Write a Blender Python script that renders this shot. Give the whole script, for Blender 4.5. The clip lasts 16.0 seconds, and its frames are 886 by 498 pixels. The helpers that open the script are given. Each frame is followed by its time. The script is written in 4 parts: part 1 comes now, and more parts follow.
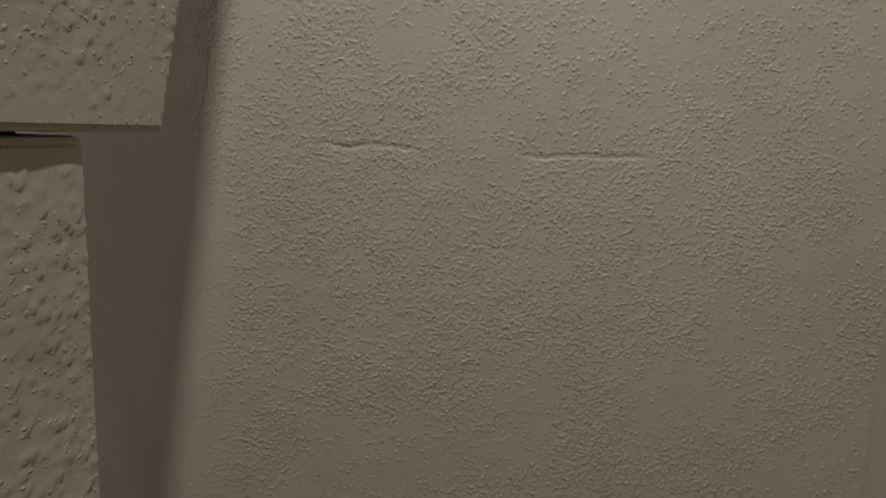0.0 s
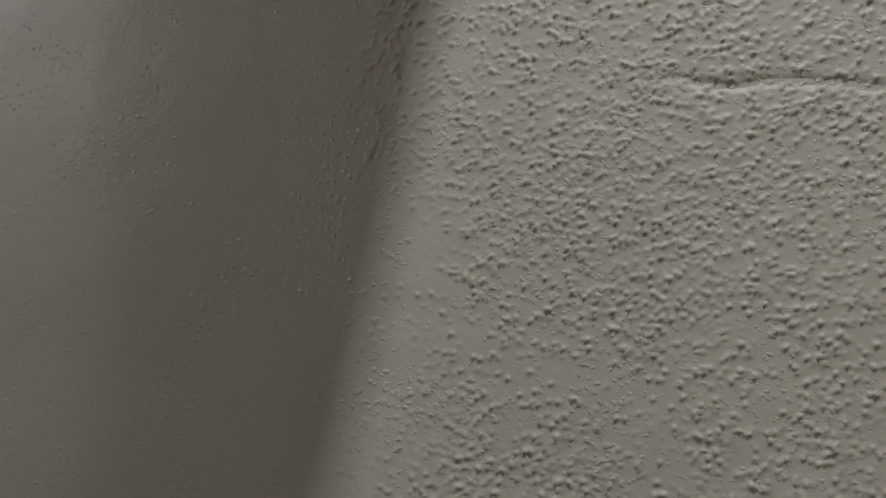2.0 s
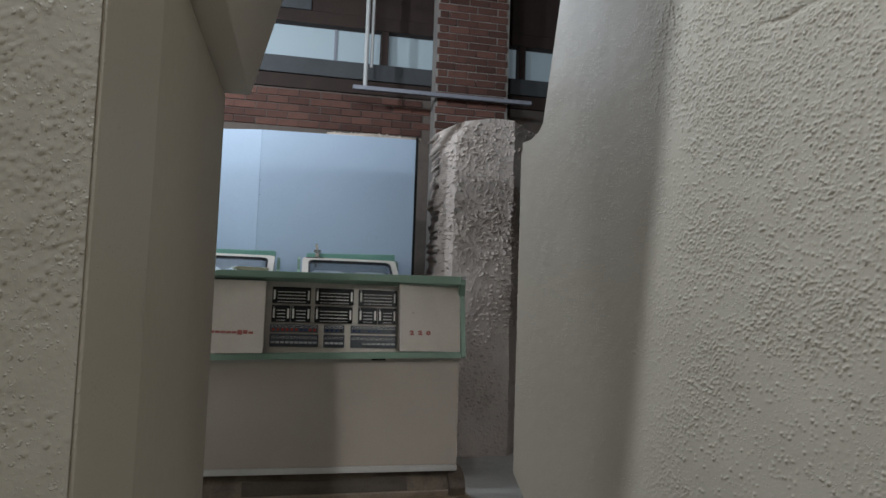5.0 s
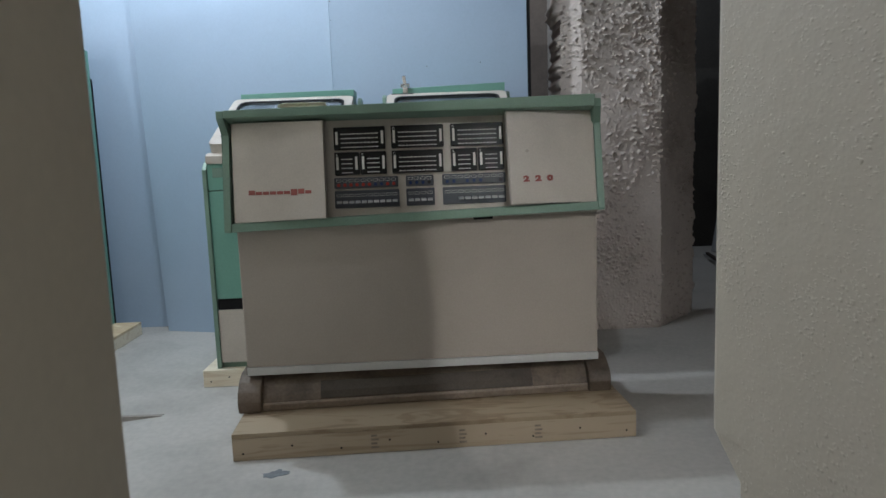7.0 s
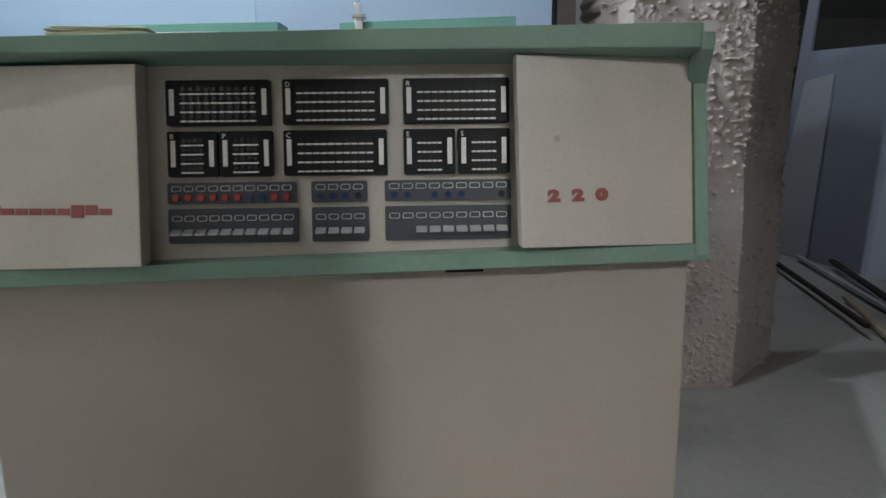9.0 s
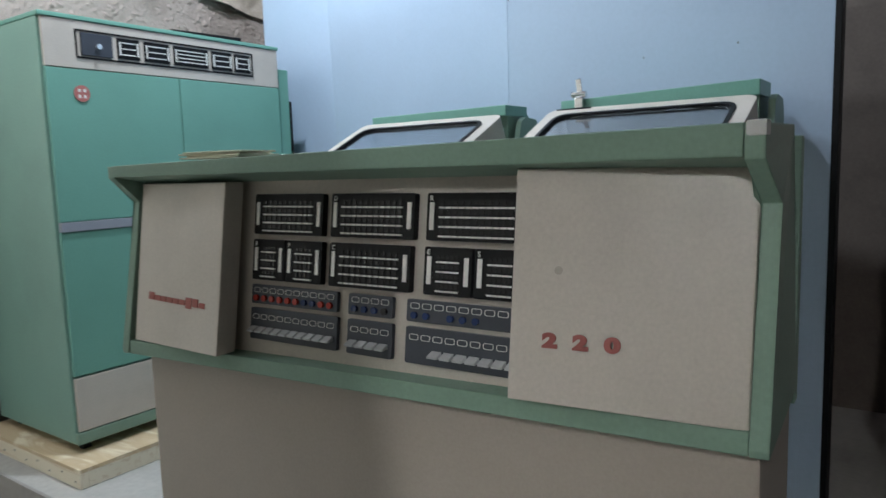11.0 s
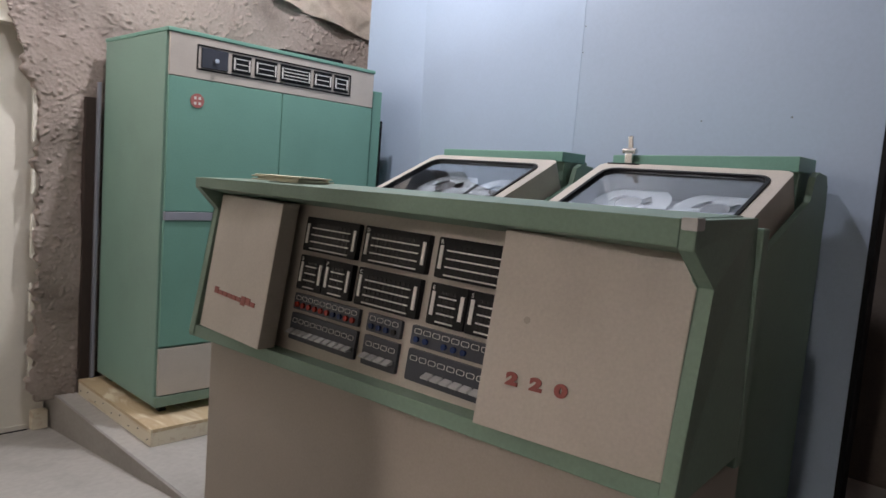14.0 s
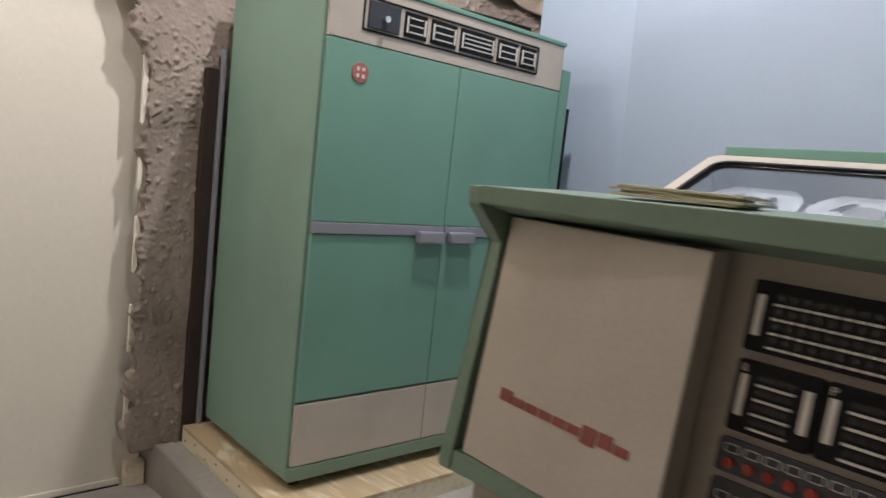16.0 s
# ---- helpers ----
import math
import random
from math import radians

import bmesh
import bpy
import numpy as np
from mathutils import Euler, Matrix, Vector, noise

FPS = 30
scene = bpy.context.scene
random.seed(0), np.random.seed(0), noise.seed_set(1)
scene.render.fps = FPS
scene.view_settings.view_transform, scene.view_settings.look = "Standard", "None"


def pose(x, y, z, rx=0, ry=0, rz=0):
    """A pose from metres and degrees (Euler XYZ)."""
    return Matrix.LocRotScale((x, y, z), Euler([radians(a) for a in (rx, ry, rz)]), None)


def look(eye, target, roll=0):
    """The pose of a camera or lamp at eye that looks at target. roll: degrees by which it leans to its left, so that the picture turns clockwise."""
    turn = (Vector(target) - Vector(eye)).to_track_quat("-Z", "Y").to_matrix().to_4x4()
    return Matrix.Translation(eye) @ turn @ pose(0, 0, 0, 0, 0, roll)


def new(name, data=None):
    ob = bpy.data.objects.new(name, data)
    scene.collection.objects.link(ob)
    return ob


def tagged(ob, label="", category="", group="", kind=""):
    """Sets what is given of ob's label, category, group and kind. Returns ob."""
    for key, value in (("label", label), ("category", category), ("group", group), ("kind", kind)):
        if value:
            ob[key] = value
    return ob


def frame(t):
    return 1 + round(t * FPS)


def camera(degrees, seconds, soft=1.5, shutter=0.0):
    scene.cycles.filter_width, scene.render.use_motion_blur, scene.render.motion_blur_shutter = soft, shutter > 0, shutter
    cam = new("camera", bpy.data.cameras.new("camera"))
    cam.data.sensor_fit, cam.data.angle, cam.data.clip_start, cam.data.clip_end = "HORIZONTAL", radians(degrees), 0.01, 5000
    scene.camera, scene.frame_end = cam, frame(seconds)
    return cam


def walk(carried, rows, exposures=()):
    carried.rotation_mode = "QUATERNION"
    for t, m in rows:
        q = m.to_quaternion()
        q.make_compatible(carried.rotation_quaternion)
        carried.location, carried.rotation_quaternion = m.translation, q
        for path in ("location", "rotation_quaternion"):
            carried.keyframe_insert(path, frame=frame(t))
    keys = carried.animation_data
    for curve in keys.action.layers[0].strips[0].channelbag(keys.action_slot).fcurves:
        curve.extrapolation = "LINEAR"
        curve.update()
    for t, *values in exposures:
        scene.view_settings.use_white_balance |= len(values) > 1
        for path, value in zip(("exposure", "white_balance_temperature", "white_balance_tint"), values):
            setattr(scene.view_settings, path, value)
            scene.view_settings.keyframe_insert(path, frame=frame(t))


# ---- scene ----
cam = camera(65.2, 16.0, shutter=0.28)
PATH = [
    (0.0, (-0.522, 0.018, 1.859), (1.402, 0.445, 1.519), 2.0),
    (0.5, (-0.41, 0.088, 1.854), (1.528, 0.37, 1.447), 2.2),
    (1.0, (0.06, 0.19, 1.68), (2.049, 0.36, 1.575), 6.0),
    (1.5, (0.2, 0.39, 1.565), (2.149, 0.84, 1.575), 7.0),
    (2.0, (0.265, 0.60, 1.54), (2.118, 1.316, 1.79), 4.2),
    (2.5, (0.223, 0.603, 1.589), (1.974, 1.568, 1.653), 3.4),
    (2.62, (0.234, 0.314, 1.573), (1.759, 1.602, 1.679), 3.4),
    (2.74, (0.244, 0.024, 1.558), (1.486, 1.585, 1.706), 3.4),
    (2.86, (0.255, -0.265, 1.542), (1.164, 1.506, 1.732), 3.4),
    (3.0, (0.265, -0.554, 1.527), (0.808, 1.357, 1.758), 3.3),
    (3.2, (0.2, -0.66, 1.512), (0.71, 1.256, 1.767), 3.6),
    (4.2, (0.125, -0.61, 1.37), (0.56, 1.32, 1.55), 2.4),
    (5.3, (0.09, -0.49, 1.224), (0.439, 1.478, 1.323), 1.4),
    (5.5, (0.099, -0.397, 1.212), (0.359, 1.586, 1.17), 1.3),
    (6, (0.174, -0.091, 1.126), (0.375, 1.893, 0.978), 0.3),
    (6.5, (0.241, 0.236, 1.144), (0.483, 2.21, 0.927), -1.1),
    (7, (0.354, 0.535, 1.152), (0.376, 2.518, 0.889), -2.1),
    (7.5, (0.399, 0.882, 1.125), (0.4, 2.857, 0.808), -1.4),
    (8, (0.388, 1.298, 1.162), (0.5, 3.261, 0.796), -0.4),
    (8.2, (0.388, 1.437, 1.177), (0.518, 3.398, 0.804), -0.2),
    (10.3, (0.965, 2.511, 1.283), (0.229, 4.339, 0.936), -2.9),
    (10.5, (1.032, 2.504, 1.304), (0.143, 4.265, 0.978), -3.2),
    (11, (1.233, 2.377, 1.337), (0.088, 4.0, 1.103), -1.8),
    (11.5, (1.422, 2.336, 1.366), (0.075, 3.8, 1.16), -0.4),
    (12, (1.583, 2.346, 1.384), (0.14, 3.715, 1.175), 0.7),
    (12.5, (1.659, 2.343, 1.434), (0.157, 3.647, 1.222), 2.2),
    (13, (1.673, 2.331, 1.426), (0.18, 3.644, 1.216), 3.2),
    (13.5, (1.636, 2.326, 1.418), (0.16, 3.658, 1.206), 3.6),
    (14, (1.506, 2.336, 1.418), (0.143, 3.786, 1.217), 4.5),
    (14.5, (1.326, 2.359, 1.417), (0.052, 3.89, 1.229), 4.8),
    (15, (1.08, 2.471, 1.402), (-0.305, 3.901, 1.203), 5.1),
    (15.5, (0.76, 2.562, 1.398), (-0.696, 3.917, 1.186), 5.9),
    (16, (0.339, 2.551, 1.382), (-1.138, 3.881, 1.16), 6.2),
]
walk(cam, [(t, look(e, g, r)) for t, e, g, r in PATH], [(0,-1.62,6900,12),(1,-1.65,6600,10),(2,-1.25,6250,10),(2.5,-1.04,6100,10),(3,-0.87,6000,10),(5.5,-0.78,5900,7),(6.5,-0.42,5850,7),(7.5,-0.4,5800,6),(8.2,-0.2,5800,6),(10.5,-0.2,5700,4),(11.5,-0.24,6000,9),(12.5,-0.37,6380,14),(14.5,-0.47,6750,19),(16,-0.4,7100,18)])

# ---- world and light ----
world = bpy.data.worlds.new("world")
scene.world = world
world.use_nodes = True
world.node_tree.nodes["Background"].inputs["Color"].default_value = (0.55, 0.65, 0.8, 1)
world.node_tree.nodes["Background"].inputs["Strength"].default_value = 0.05


def area_lamp(name, eye, target, size, size_y, watts, colour):
    data = bpy.data.lights.new(name, "AREA")
    data.shape, data.size, data.size_y, data.energy, data.color = "RECTANGLE", size, size_y, watts, colour
    ob = new(name, data)
    ob.matrix_world = look(eye, target)
    return ob


def bulb(name, at, radius, watts, colour):
    data = bpy.data.lights.new(name, "POINT")
    data.shadow_soft_size, data.energy, data.color = radius, watts, colour
    ob = new(name, data)
    ob.location = at
    return ob


# lamps over the machines and in the passage, placed by the shadows they cast
bulb("room_light", (-0.38, 3.42, 3.6), 0.05, 104, (0.94, 0.97, 1.0))
bulb("left_light", (-1.35, 4.25, 3.6), 0.04, 222, (0.94, 0.97, 1.0))
# added fill lamp for the cream wall and cabinet side; no fixture there
bulb("aisle_fill", (-2.2, 2.5, 3.2), 0.12, 62, (0.98, 0.98, 0.98))
# unseen lamp set by the console's shadow edge; beam narrowed to spare the wall
area_lamp("front_light", (1.785, -1.15, 3.2), (0.70, 3.4, 0.40), 0.15, 0.15, 5.8, (1.0, 0.94, 0.86)).data.spread = 0.8
area_lamp("passage_light", (-0.7, -0.4, 4.4), (0.9, 0.3, 2.3), 0.07, 0.07, 124, (0.97, 1.0, 1.0))
# added fill for the dark far-right corner, hidden behind the pier
bulb("store_fill", (2.4, 7.5, 4.2), 0.03, 76, (0.96, 0.98, 1.0))
# added fill that softens the shade on the leaf; no lamp known here
bulb("entry_fill", (-0.55, -1.9, 3.0), 0.15, 11, (1.0, 0.82, 0.62))


# ---- materials ----
def nodes_of(name):
    m = bpy.data.materials.new(name)
    m.use_nodes = True
    n, l = m.node_tree.nodes, m.node_tree.links
    return m, n, l, n["Principled BSDF"]


def ramp(n, stops):
    r = n.new("ShaderNodeValToRGB")
    e = r.color_ramp.elements
    e[0].position, e[0].color = stops[0][0], (*stops[0][1], 1)
    e[1].position, e[1].color = stops[1][0], (*stops[1][1], 1)
    for p, c in stops[2:]:
        x = e.new(p)
        x.color = (*c, 1)
    return r


def surface(name, colour, rough=0.6, vary=0.12, scale=2.5, grain=60.0, bump=0.15, depth=0.002, metal=0.0, stretch=(1, 1, 1), stain=None, coat=0.0):
    """A painted or mineral surface: broad stains, fine grain, fine relief."""
    m, n, l, b = nodes_of(name)
    co = n.new("ShaderNodeTexCoord")
    mp = n.new("ShaderNodeMapping")
    mp.inputs["Scale"].default_value = stretch
    l.new(co.outputs["Object"], mp.inputs[0])
    broad = n.new("ShaderNodeTexNoise")
    broad.inputs["Scale"].default_value, broad.inputs["Detail"].default_value, broad.inputs["Roughness"].default_value = scale, 6, 0.6
    fine = n.new("ShaderNodeTexNoise")
    fine.inputs["Scale"].default_value, fine.inputs["Detail"].default_value = grain, 4
    l.new(mp.outputs[0], broad.inputs["Vector"])
    l.new(mp.outputs[0], fine.inputs["Vector"])
    dark = tuple(c * (1 - vary) for c in (stain or colour))
    light = tuple(min(1, c * (1 + vary * 0.6)) for c in colour)
    r = ramp(n, [(0.28, dark), (0.5, colour), (0.75, light)])
    l.new(broad.outputs["Fac"], r.inputs[0])
    mix = n.new("ShaderNodeMix")
    mix.data_type, mix.blend_type = "RGBA", "MULTIPLY"
    mix.inputs[0].default_value = 1
    fr = ramp(n, [(0.3, (1 - vary * 0.7,) * 3), (0.7, (1, 1, 1))])
    l.new(fine.outputs["Fac"], fr.inputs[0])
    l.new(r.outputs[0], mix.inputs[6])
    l.new(fr.outputs[0], mix.inputs[7])
    l.new(mix.outputs[2], b.inputs["Base Color"])
    rr = n.new("ShaderNodeMapRange")
    rr.inputs["To Min"].default_value, rr.inputs["To Max"].default_value = max(0.03, rough - 0.1), min(1, rough + 0.1)
    l.new(broad.outputs["Fac"], rr.inputs[0])
    l.new(rr.outputs[0], b.inputs["Roughness"])
    b.inputs["Metallic"].default_value = metal
    b.inputs["Coat Weight"].default_value = coat
    if bump:
        bp = n.new("ShaderNodeBump")
        bp.inputs["Strength"].default_value, bp.inputs["Distance"].default_value = bump, depth
        l.new(fine.outputs["Fac"], bp.inputs["Height"])
        l.new(bp.outputs[0], b.inputs["Normal"])
    return m


def wood(name, light, dark, ring=14.0, along=(1, 12, 12)):
    m, n, l, b = nodes_of(name)
    co = n.new("ShaderNodeTexCoord")
    mp = n.new("ShaderNodeMapping")
    mp.inputs["Scale"].default_value = along
    l.new(co.outputs["Object"], mp.inputs[0])
    no = n.new("ShaderNodeTexNoise")
    no.inputs["Scale"].default_value, no.inputs["Detail"].default_value, no.inputs["Distortion"].default_value = 1.6, 5, 1.5
    l.new(mp.outputs[0], no.inputs["Vector"])
    wv = n.new("ShaderNodeMath")
    wv.operation = "MULTIPLY"
    wv.inputs[1].default_value = ring
    sn = n.new("ShaderNodeMath")
    sn.operation = "SINE"
    l.new(no.outputs["Fac"], wv.inputs[0])
    l.new(wv.outputs[0], sn.inputs[0])
    r = ramp(n, [(0.0, dark), (0.55, light)])
    mr = n.new("ShaderNodeMapRange")
    mr.inputs["From Min"].default_value = -1
    l.new(sn.outputs[0], mr.inputs[0])
    l.new(mr.outputs[0], r.inputs[0])
    l.new(r.outputs[0], b.inputs["Base Color"])
    b.inputs["Roughness"].default_value = 0.65
    bp = n.new("ShaderNodeBump")
    bp.inputs["Strength"].default_value, bp.inputs["Distance"].default_value = 0.2, 0.001
    l.new(mr.outputs[0], bp.inputs["Height"])
    l.new(bp.outputs[0], b.inputs["Normal"])
    return m


def glowing(name, colour, strength):
    m, n, l, b = nodes_of(name)
    b.inputs["Base Color"].default_value = (*colour, 1)
    b.inputs["Emission Color"].default_value = (*colour, 1)
    b.inputs["Emission Strength"].default_value = strength
    return m


def glass(name, tint=(0.9, 0.95, 1.0), rough=0.02):
    m, n, l, b = nodes_of(name)
    b.inputs["Base Color"].default_value = (*tint, 1)
    b.inputs["Transmission Weight"].default_value = 1
    b.inputs["Roughness"].default_value, b.inputs["IOR"].default_value = rough, 1.45
    return m



M_STUCCO = surface("stucco_paint", (0.575, 0.52, 0.435), 0.48, 0.05, 2.0, 160, 0)
n, l = M_STUCCO.node_tree.nodes, M_STUCCO.node_tree.links
coord, grit, patch, fuzz = n.new("ShaderNodeTexCoord"), n.new("ShaderNodeTexVoronoi"), n.new("ShaderNodeTexNoise"), n.new("ShaderNodeTexNoise")
grit.inputs["Scale"].default_value = 150
patch.inputs["Scale"].default_value, patch.inputs["Detail"].default_value = 9, 3
fuzz.inputs["Scale"].default_value, fuzz.inputs["Detail"].default_value = 120, 3
twist, shift, bent = n.new("ShaderNodeTexNoise"), n.new("ShaderNodeVectorMath"), n.new("ShaderNodeVectorMath")
twist.inputs["Scale"].default_value = 150
shift.operation, shift.inputs["Scale"].default_value, bent.operation = "SCALE", 0.009, "ADD"
pick, size, over, high = n.new("ShaderNodeSeparateColor"), n.new("ShaderNodeMath"), n.new("ShaderNodeMath"), n.new("ShaderNodeMath")
total, relief = n.new("ShaderNodeMath"), n.new("ShaderNodeBump")
size.operation, over.operation, high.operation, total.operation = "MULTIPLY", "SUBTRACT", "MULTIPLY", "MULTIPLY_ADD"
high.inputs[1].default_value, high.use_clamp, total.inputs[1].default_value = 3.6, True, 0.5
relief.inputs["Strength"].default_value, relief.inputs["Distance"].default_value = 0.7, 0.0014
for q in (patch, fuzz, twist):
    l.new(coord.outputs["Object"], q.inputs["Vector"])
l.new(twist.outputs["Color"], shift.inputs[0])
l.new(coord.outputs["Object"], bent.inputs[0])
l.new(shift.outputs[0], bent.inputs[1])
l.new(bent.outputs[0], grit.inputs["Vector"])
l.new(grit.outputs["Color"], pick.inputs[0])
l.new(pick.outputs[1], size.inputs[0])
l.new(patch.outputs["Fac"], size.inputs[1])
l.new(size.outputs[0], over.inputs[0])
l.new(grit.outputs["Distance"], over.inputs[1])
l.new(over.outputs[0], high.inputs[0])
l.new(fuzz.outputs["Fac"], total.inputs[0])
l.new(high.outputs[0], total.inputs[2])
l.new(total.outputs[0], relief.inputs["Height"])
l.new(relief.outputs[0], n["Principled BSDF"].inputs["Normal"])
M_SMOOTH = surface("smooth_plaster", (0.52, 0.47, 0.39), 0.7, 0.08, 2.0, 40, 0.1, 0.001)
M_GREEN = surface("green_enamel", (0.18, 0.38, 0.305), 0.42, 0.10, 2.2, 120, 0.08, 0.0008)
# greyer carcass tone, lightened to make up for weak light on its side
M_GREEN_GREY = surface("greyed_lightened_green_enamel", (0.225, 0.375, 0.31), 0.40, 0.17, 2.0, 120, 0.08, 0.0008)
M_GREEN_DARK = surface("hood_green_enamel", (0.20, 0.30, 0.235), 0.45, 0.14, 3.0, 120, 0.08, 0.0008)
M_CREAM = surface("cream_enamel", (0.55, 0.498, 0.44), 0.42, 0.13, 3.5, 150, 0.06, 0.0006)
# browner than the doors, also darkened to offset strong bounce light on the body
M_BODY = surface("darkened_brownish_cream_enamel", (0.42, 0.372, 0.322), 0.5, 0.10, 1.6, 150, 0.06, 0.0006)
M_WHITE = surface("off_white_strip", (0.55, 0.55, 0.54), 0.5, 0.1, 4.0, 100, 0.1)
M_BROWN = surface("worn_grey_brown_base", (0.185, 0.14, 0.105), 0.6, 0.3, 5.0, 80, 0.3, stain=(0.10, 0.075, 0.055))
M_PAD = surface("dark_rubber_pad", (0.10, 0.082, 0.066), 0.7, 0.3, 8.0, 120, 0.3)
M_BLACK = surface("black_plastic", (0.007, 0.007, 0.008), 0.5, 0.2, 20, 200, 0.1)
M_BLACK.node_tree.nodes["Principled BSDF"].inputs["Specular IOR Level"].default_value = 0.2
M_NAVY = surface("dark_blue_grey_panel", (0.045, 0.05, 0.065), 0.4, 0.15, 10, 200, 0.1)
M_METAL = surface("brushed_metal", (0.80, 0.80, 0.80), 0.2, 0.08, 6, 200, 0.1, metal=0.9)
M_STRIP = surface("ivory_bar", (0.80, 0.78, 0.74), 0.3, 0.08, 20, 200, 0.05)
M_LENS = surface("dark_lamp_lens", (0.03, 0.028, 0.03), 0.15, 0.2, 30, 200, 0.0)
M_KEY = surface("greyed_white_key", (0.50, 0.50, 0.51), 0.35, 0.1, 20, 200, 0.05)
M_REDLENS = surface("red_lamp_lens", (0.40, 0.04, 0.028), 0.25, 0.15, 30, 200, 0.0)
M_BLUELENS = surface("blue_lamp_lens", (0.02, 0.04, 0.13), 0.2, 0.15, 30, 200, 0.0)
M_RED = surface("red_paint", (0.31, 0.085, 0.07), 0.5, 0.12, 20, 200, 0.05)
M_LAVENDER = surface("lavender_grey_trim", (0.30, 0.31, 0.36), 0.4, 0.08, 4, 150, 0.05)
M_BLUE = surface("pale_blue_wall_paint", (0.375, 0.465, 0.59), 0.5, 0.065, 0.8, 70, 0.08, 0.0008)
M_WALL = surface("cream_wall_paint", (0.82, 0.78, 0.69), 0.75, 0.06, 1.2, 50, 0.1)
M_ROCK = surface("rough_grey_plaster", (0.37, 0.306, 0.27), 0.9, 0.24, 2.6, 60, 0.6, 0.008, stain=(0.30, 0.245, 0.212))
M_PILLAR = surface("pale_grey_plaster", (0.56, 0.49, 0.445), 0.85, 0.18, 3.0, 70, 0.4, 0.004, stain=(0.47, 0.40, 0.355))
M_SOOT = surface("dark_grey_painted_timber", (0.075, 0.08, 0.085), 0.7, 0.2, 4, 80, 0.2)
M_DECK = surface("grey_reel_deck", (0.085, 0.092, 0.102), 0.4, 0.1, 6, 120, 0.05)
M_TARP = surface("tan_cloth", (0.52, 0.44, 0.37), 0.85, 0.2, 5, 90, 0.3, stain=(0.42, 0.35, 0.29))
M_MORTAR = surface("grey_mortar", (0.17, 0.14, 0.12), 0.95, 0.2, 6, 60, 0.3)
M_CONCRETE = surface("grey_concrete", (0.46, 0.44, 0.41), 0.8, 0.16, 1.1, 35, 0.2, 0.002, stain=(0.37, 0.35, 0.32))
M_STEP = surface("dark_concrete_step", (0.35, 0.325, 0.30), 0.85, 0.16, 2.1, 40, 0.3, 0.003)
M_PINE = wood("pine_lumber", (0.78, 0.70, 0.55), (0.68, 0.57, 0.42))
# darkened for the shade under the console; also a leaning plywood strip
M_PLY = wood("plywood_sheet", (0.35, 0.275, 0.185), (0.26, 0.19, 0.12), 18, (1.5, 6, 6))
M_PLYPALE = wood("pale_plywood_sheet", (0.80, 0.70, 0.52), (0.58, 0.44, 0.27), 9, (1.5, 5, 5))
# pine darkened for the shade on the console pallet; also tan offcuts
M_PINE_DARKENED = wood("darkened_pine_lumber", (0.47, 0.38, 0.275), (0.37, 0.285, 0.195))
M_BRICK = surface("red_brick", (0.15, 0.07, 0.052), 0.85, 0.35, 7.0, 60, 0.4, 0.003)
tint = M_BRICK.node_tree.nodes.new("ShaderNodeHueSaturation")
info = M_BRICK.node_tree.nodes.new("ShaderNodeObjectInfo")
span = M_BRICK.node_tree.nodes.new("ShaderNodeMapRange")
span.inputs["To Min"].default_value, span.inputs["To Max"].default_value = 0.6, 1.35
M_BRICK.node_tree.links.new(info.outputs["Random"], span.inputs[0])
M_BRICK.node_tree.links.new(span.outputs[0], tint.inputs["Value"])
M_BRICK.node_tree.links.new(M_BRICK.node_tree.nodes["Principled BSDF"].inputs["Base Color"].links[0].from_socket, tint.inputs["Color"])
M_BRICK.node_tree.links.new(tint.outputs[0], M_BRICK.node_tree.nodes["Principled BSDF"].inputs["Base Color"])
M_DARKWOOD = surface("dark_timber", (0.045, 0.028, 0.022), 0.8, 0.3, 3.0, 60, 0.3)
M_DARK = surface("dark_wall", (0.06, 0.055, 0.05), 0.9, 0.3, 2.0, 40, 0.3)
M_DRYWALL = surface("grey_drywall", (0.52, 0.53, 0.56), 0.8, 0.12, 1.5, 60, 0.1)
M_SHEET = surface("blue_grey_drywall", (0.33, 0.36, 0.43), 0.8, 0.12, 1.5, 60, 0.1)
M_DRYSTRIP = surface("grey_blue_drywall", (0.42, 0.44, 0.50), 0.8, 0.12, 1.5, 60, 0.1)
M_FADED = surface("faded_red_paint", (0.46, 0.16, 0.14), 0.5, 0.12, 20, 200, 0.05)
M_LIP = surface("worn_brown_lip", (0.30, 0.24, 0.19), 0.6, 0.3, 9.0, 80, 0.3)
M_DAMP = surface("dark_floor_stain", (0.20, 0.22, 0.24), 0.6, 0.3, 12, 100, 0.0)
M_PAPER = surface("yellowed_paper", (0.70, 0.64, 0.48), 0.8, 0.1, 6, 100, 0.1)
M_WINDOW = glowing("daylight_window_pane", (0.42, 0.50, 0.54), 0.22)
M_STAMP = surface("faded_ink", (0.30, 0.25, 0.20), 0.8, 0.3, 40, 200, 0.0)
M_GLASS = glass("clear_window_glass")
M_REEL = surface("clear_frosted_reel", (0.33, 0.35, 0.36), 0.22, 0.08, 6, 100, 0.05)


# ---- helpers for building ----
def mesh_object(name, bm, material, smooth=False):
    me = bpy.data.meshes.new(name)
    bmesh.ops.recalc_face_normals(bm, faces=bm.faces)
    bm.to_mesh(me)
    bm.free()
    me.materials.append(material)
    if smooth:
        me.polygons.foreach_set("use_smooth", [True] * len(me.polygons))
    return new(name, me)


def part(name, bm, material, parent, label="", smooth=False):
    ob = mesh_object(name, bm, material, smooth)
    ob.parent = parent
    if label:
        tagged(ob, label)
    return ob


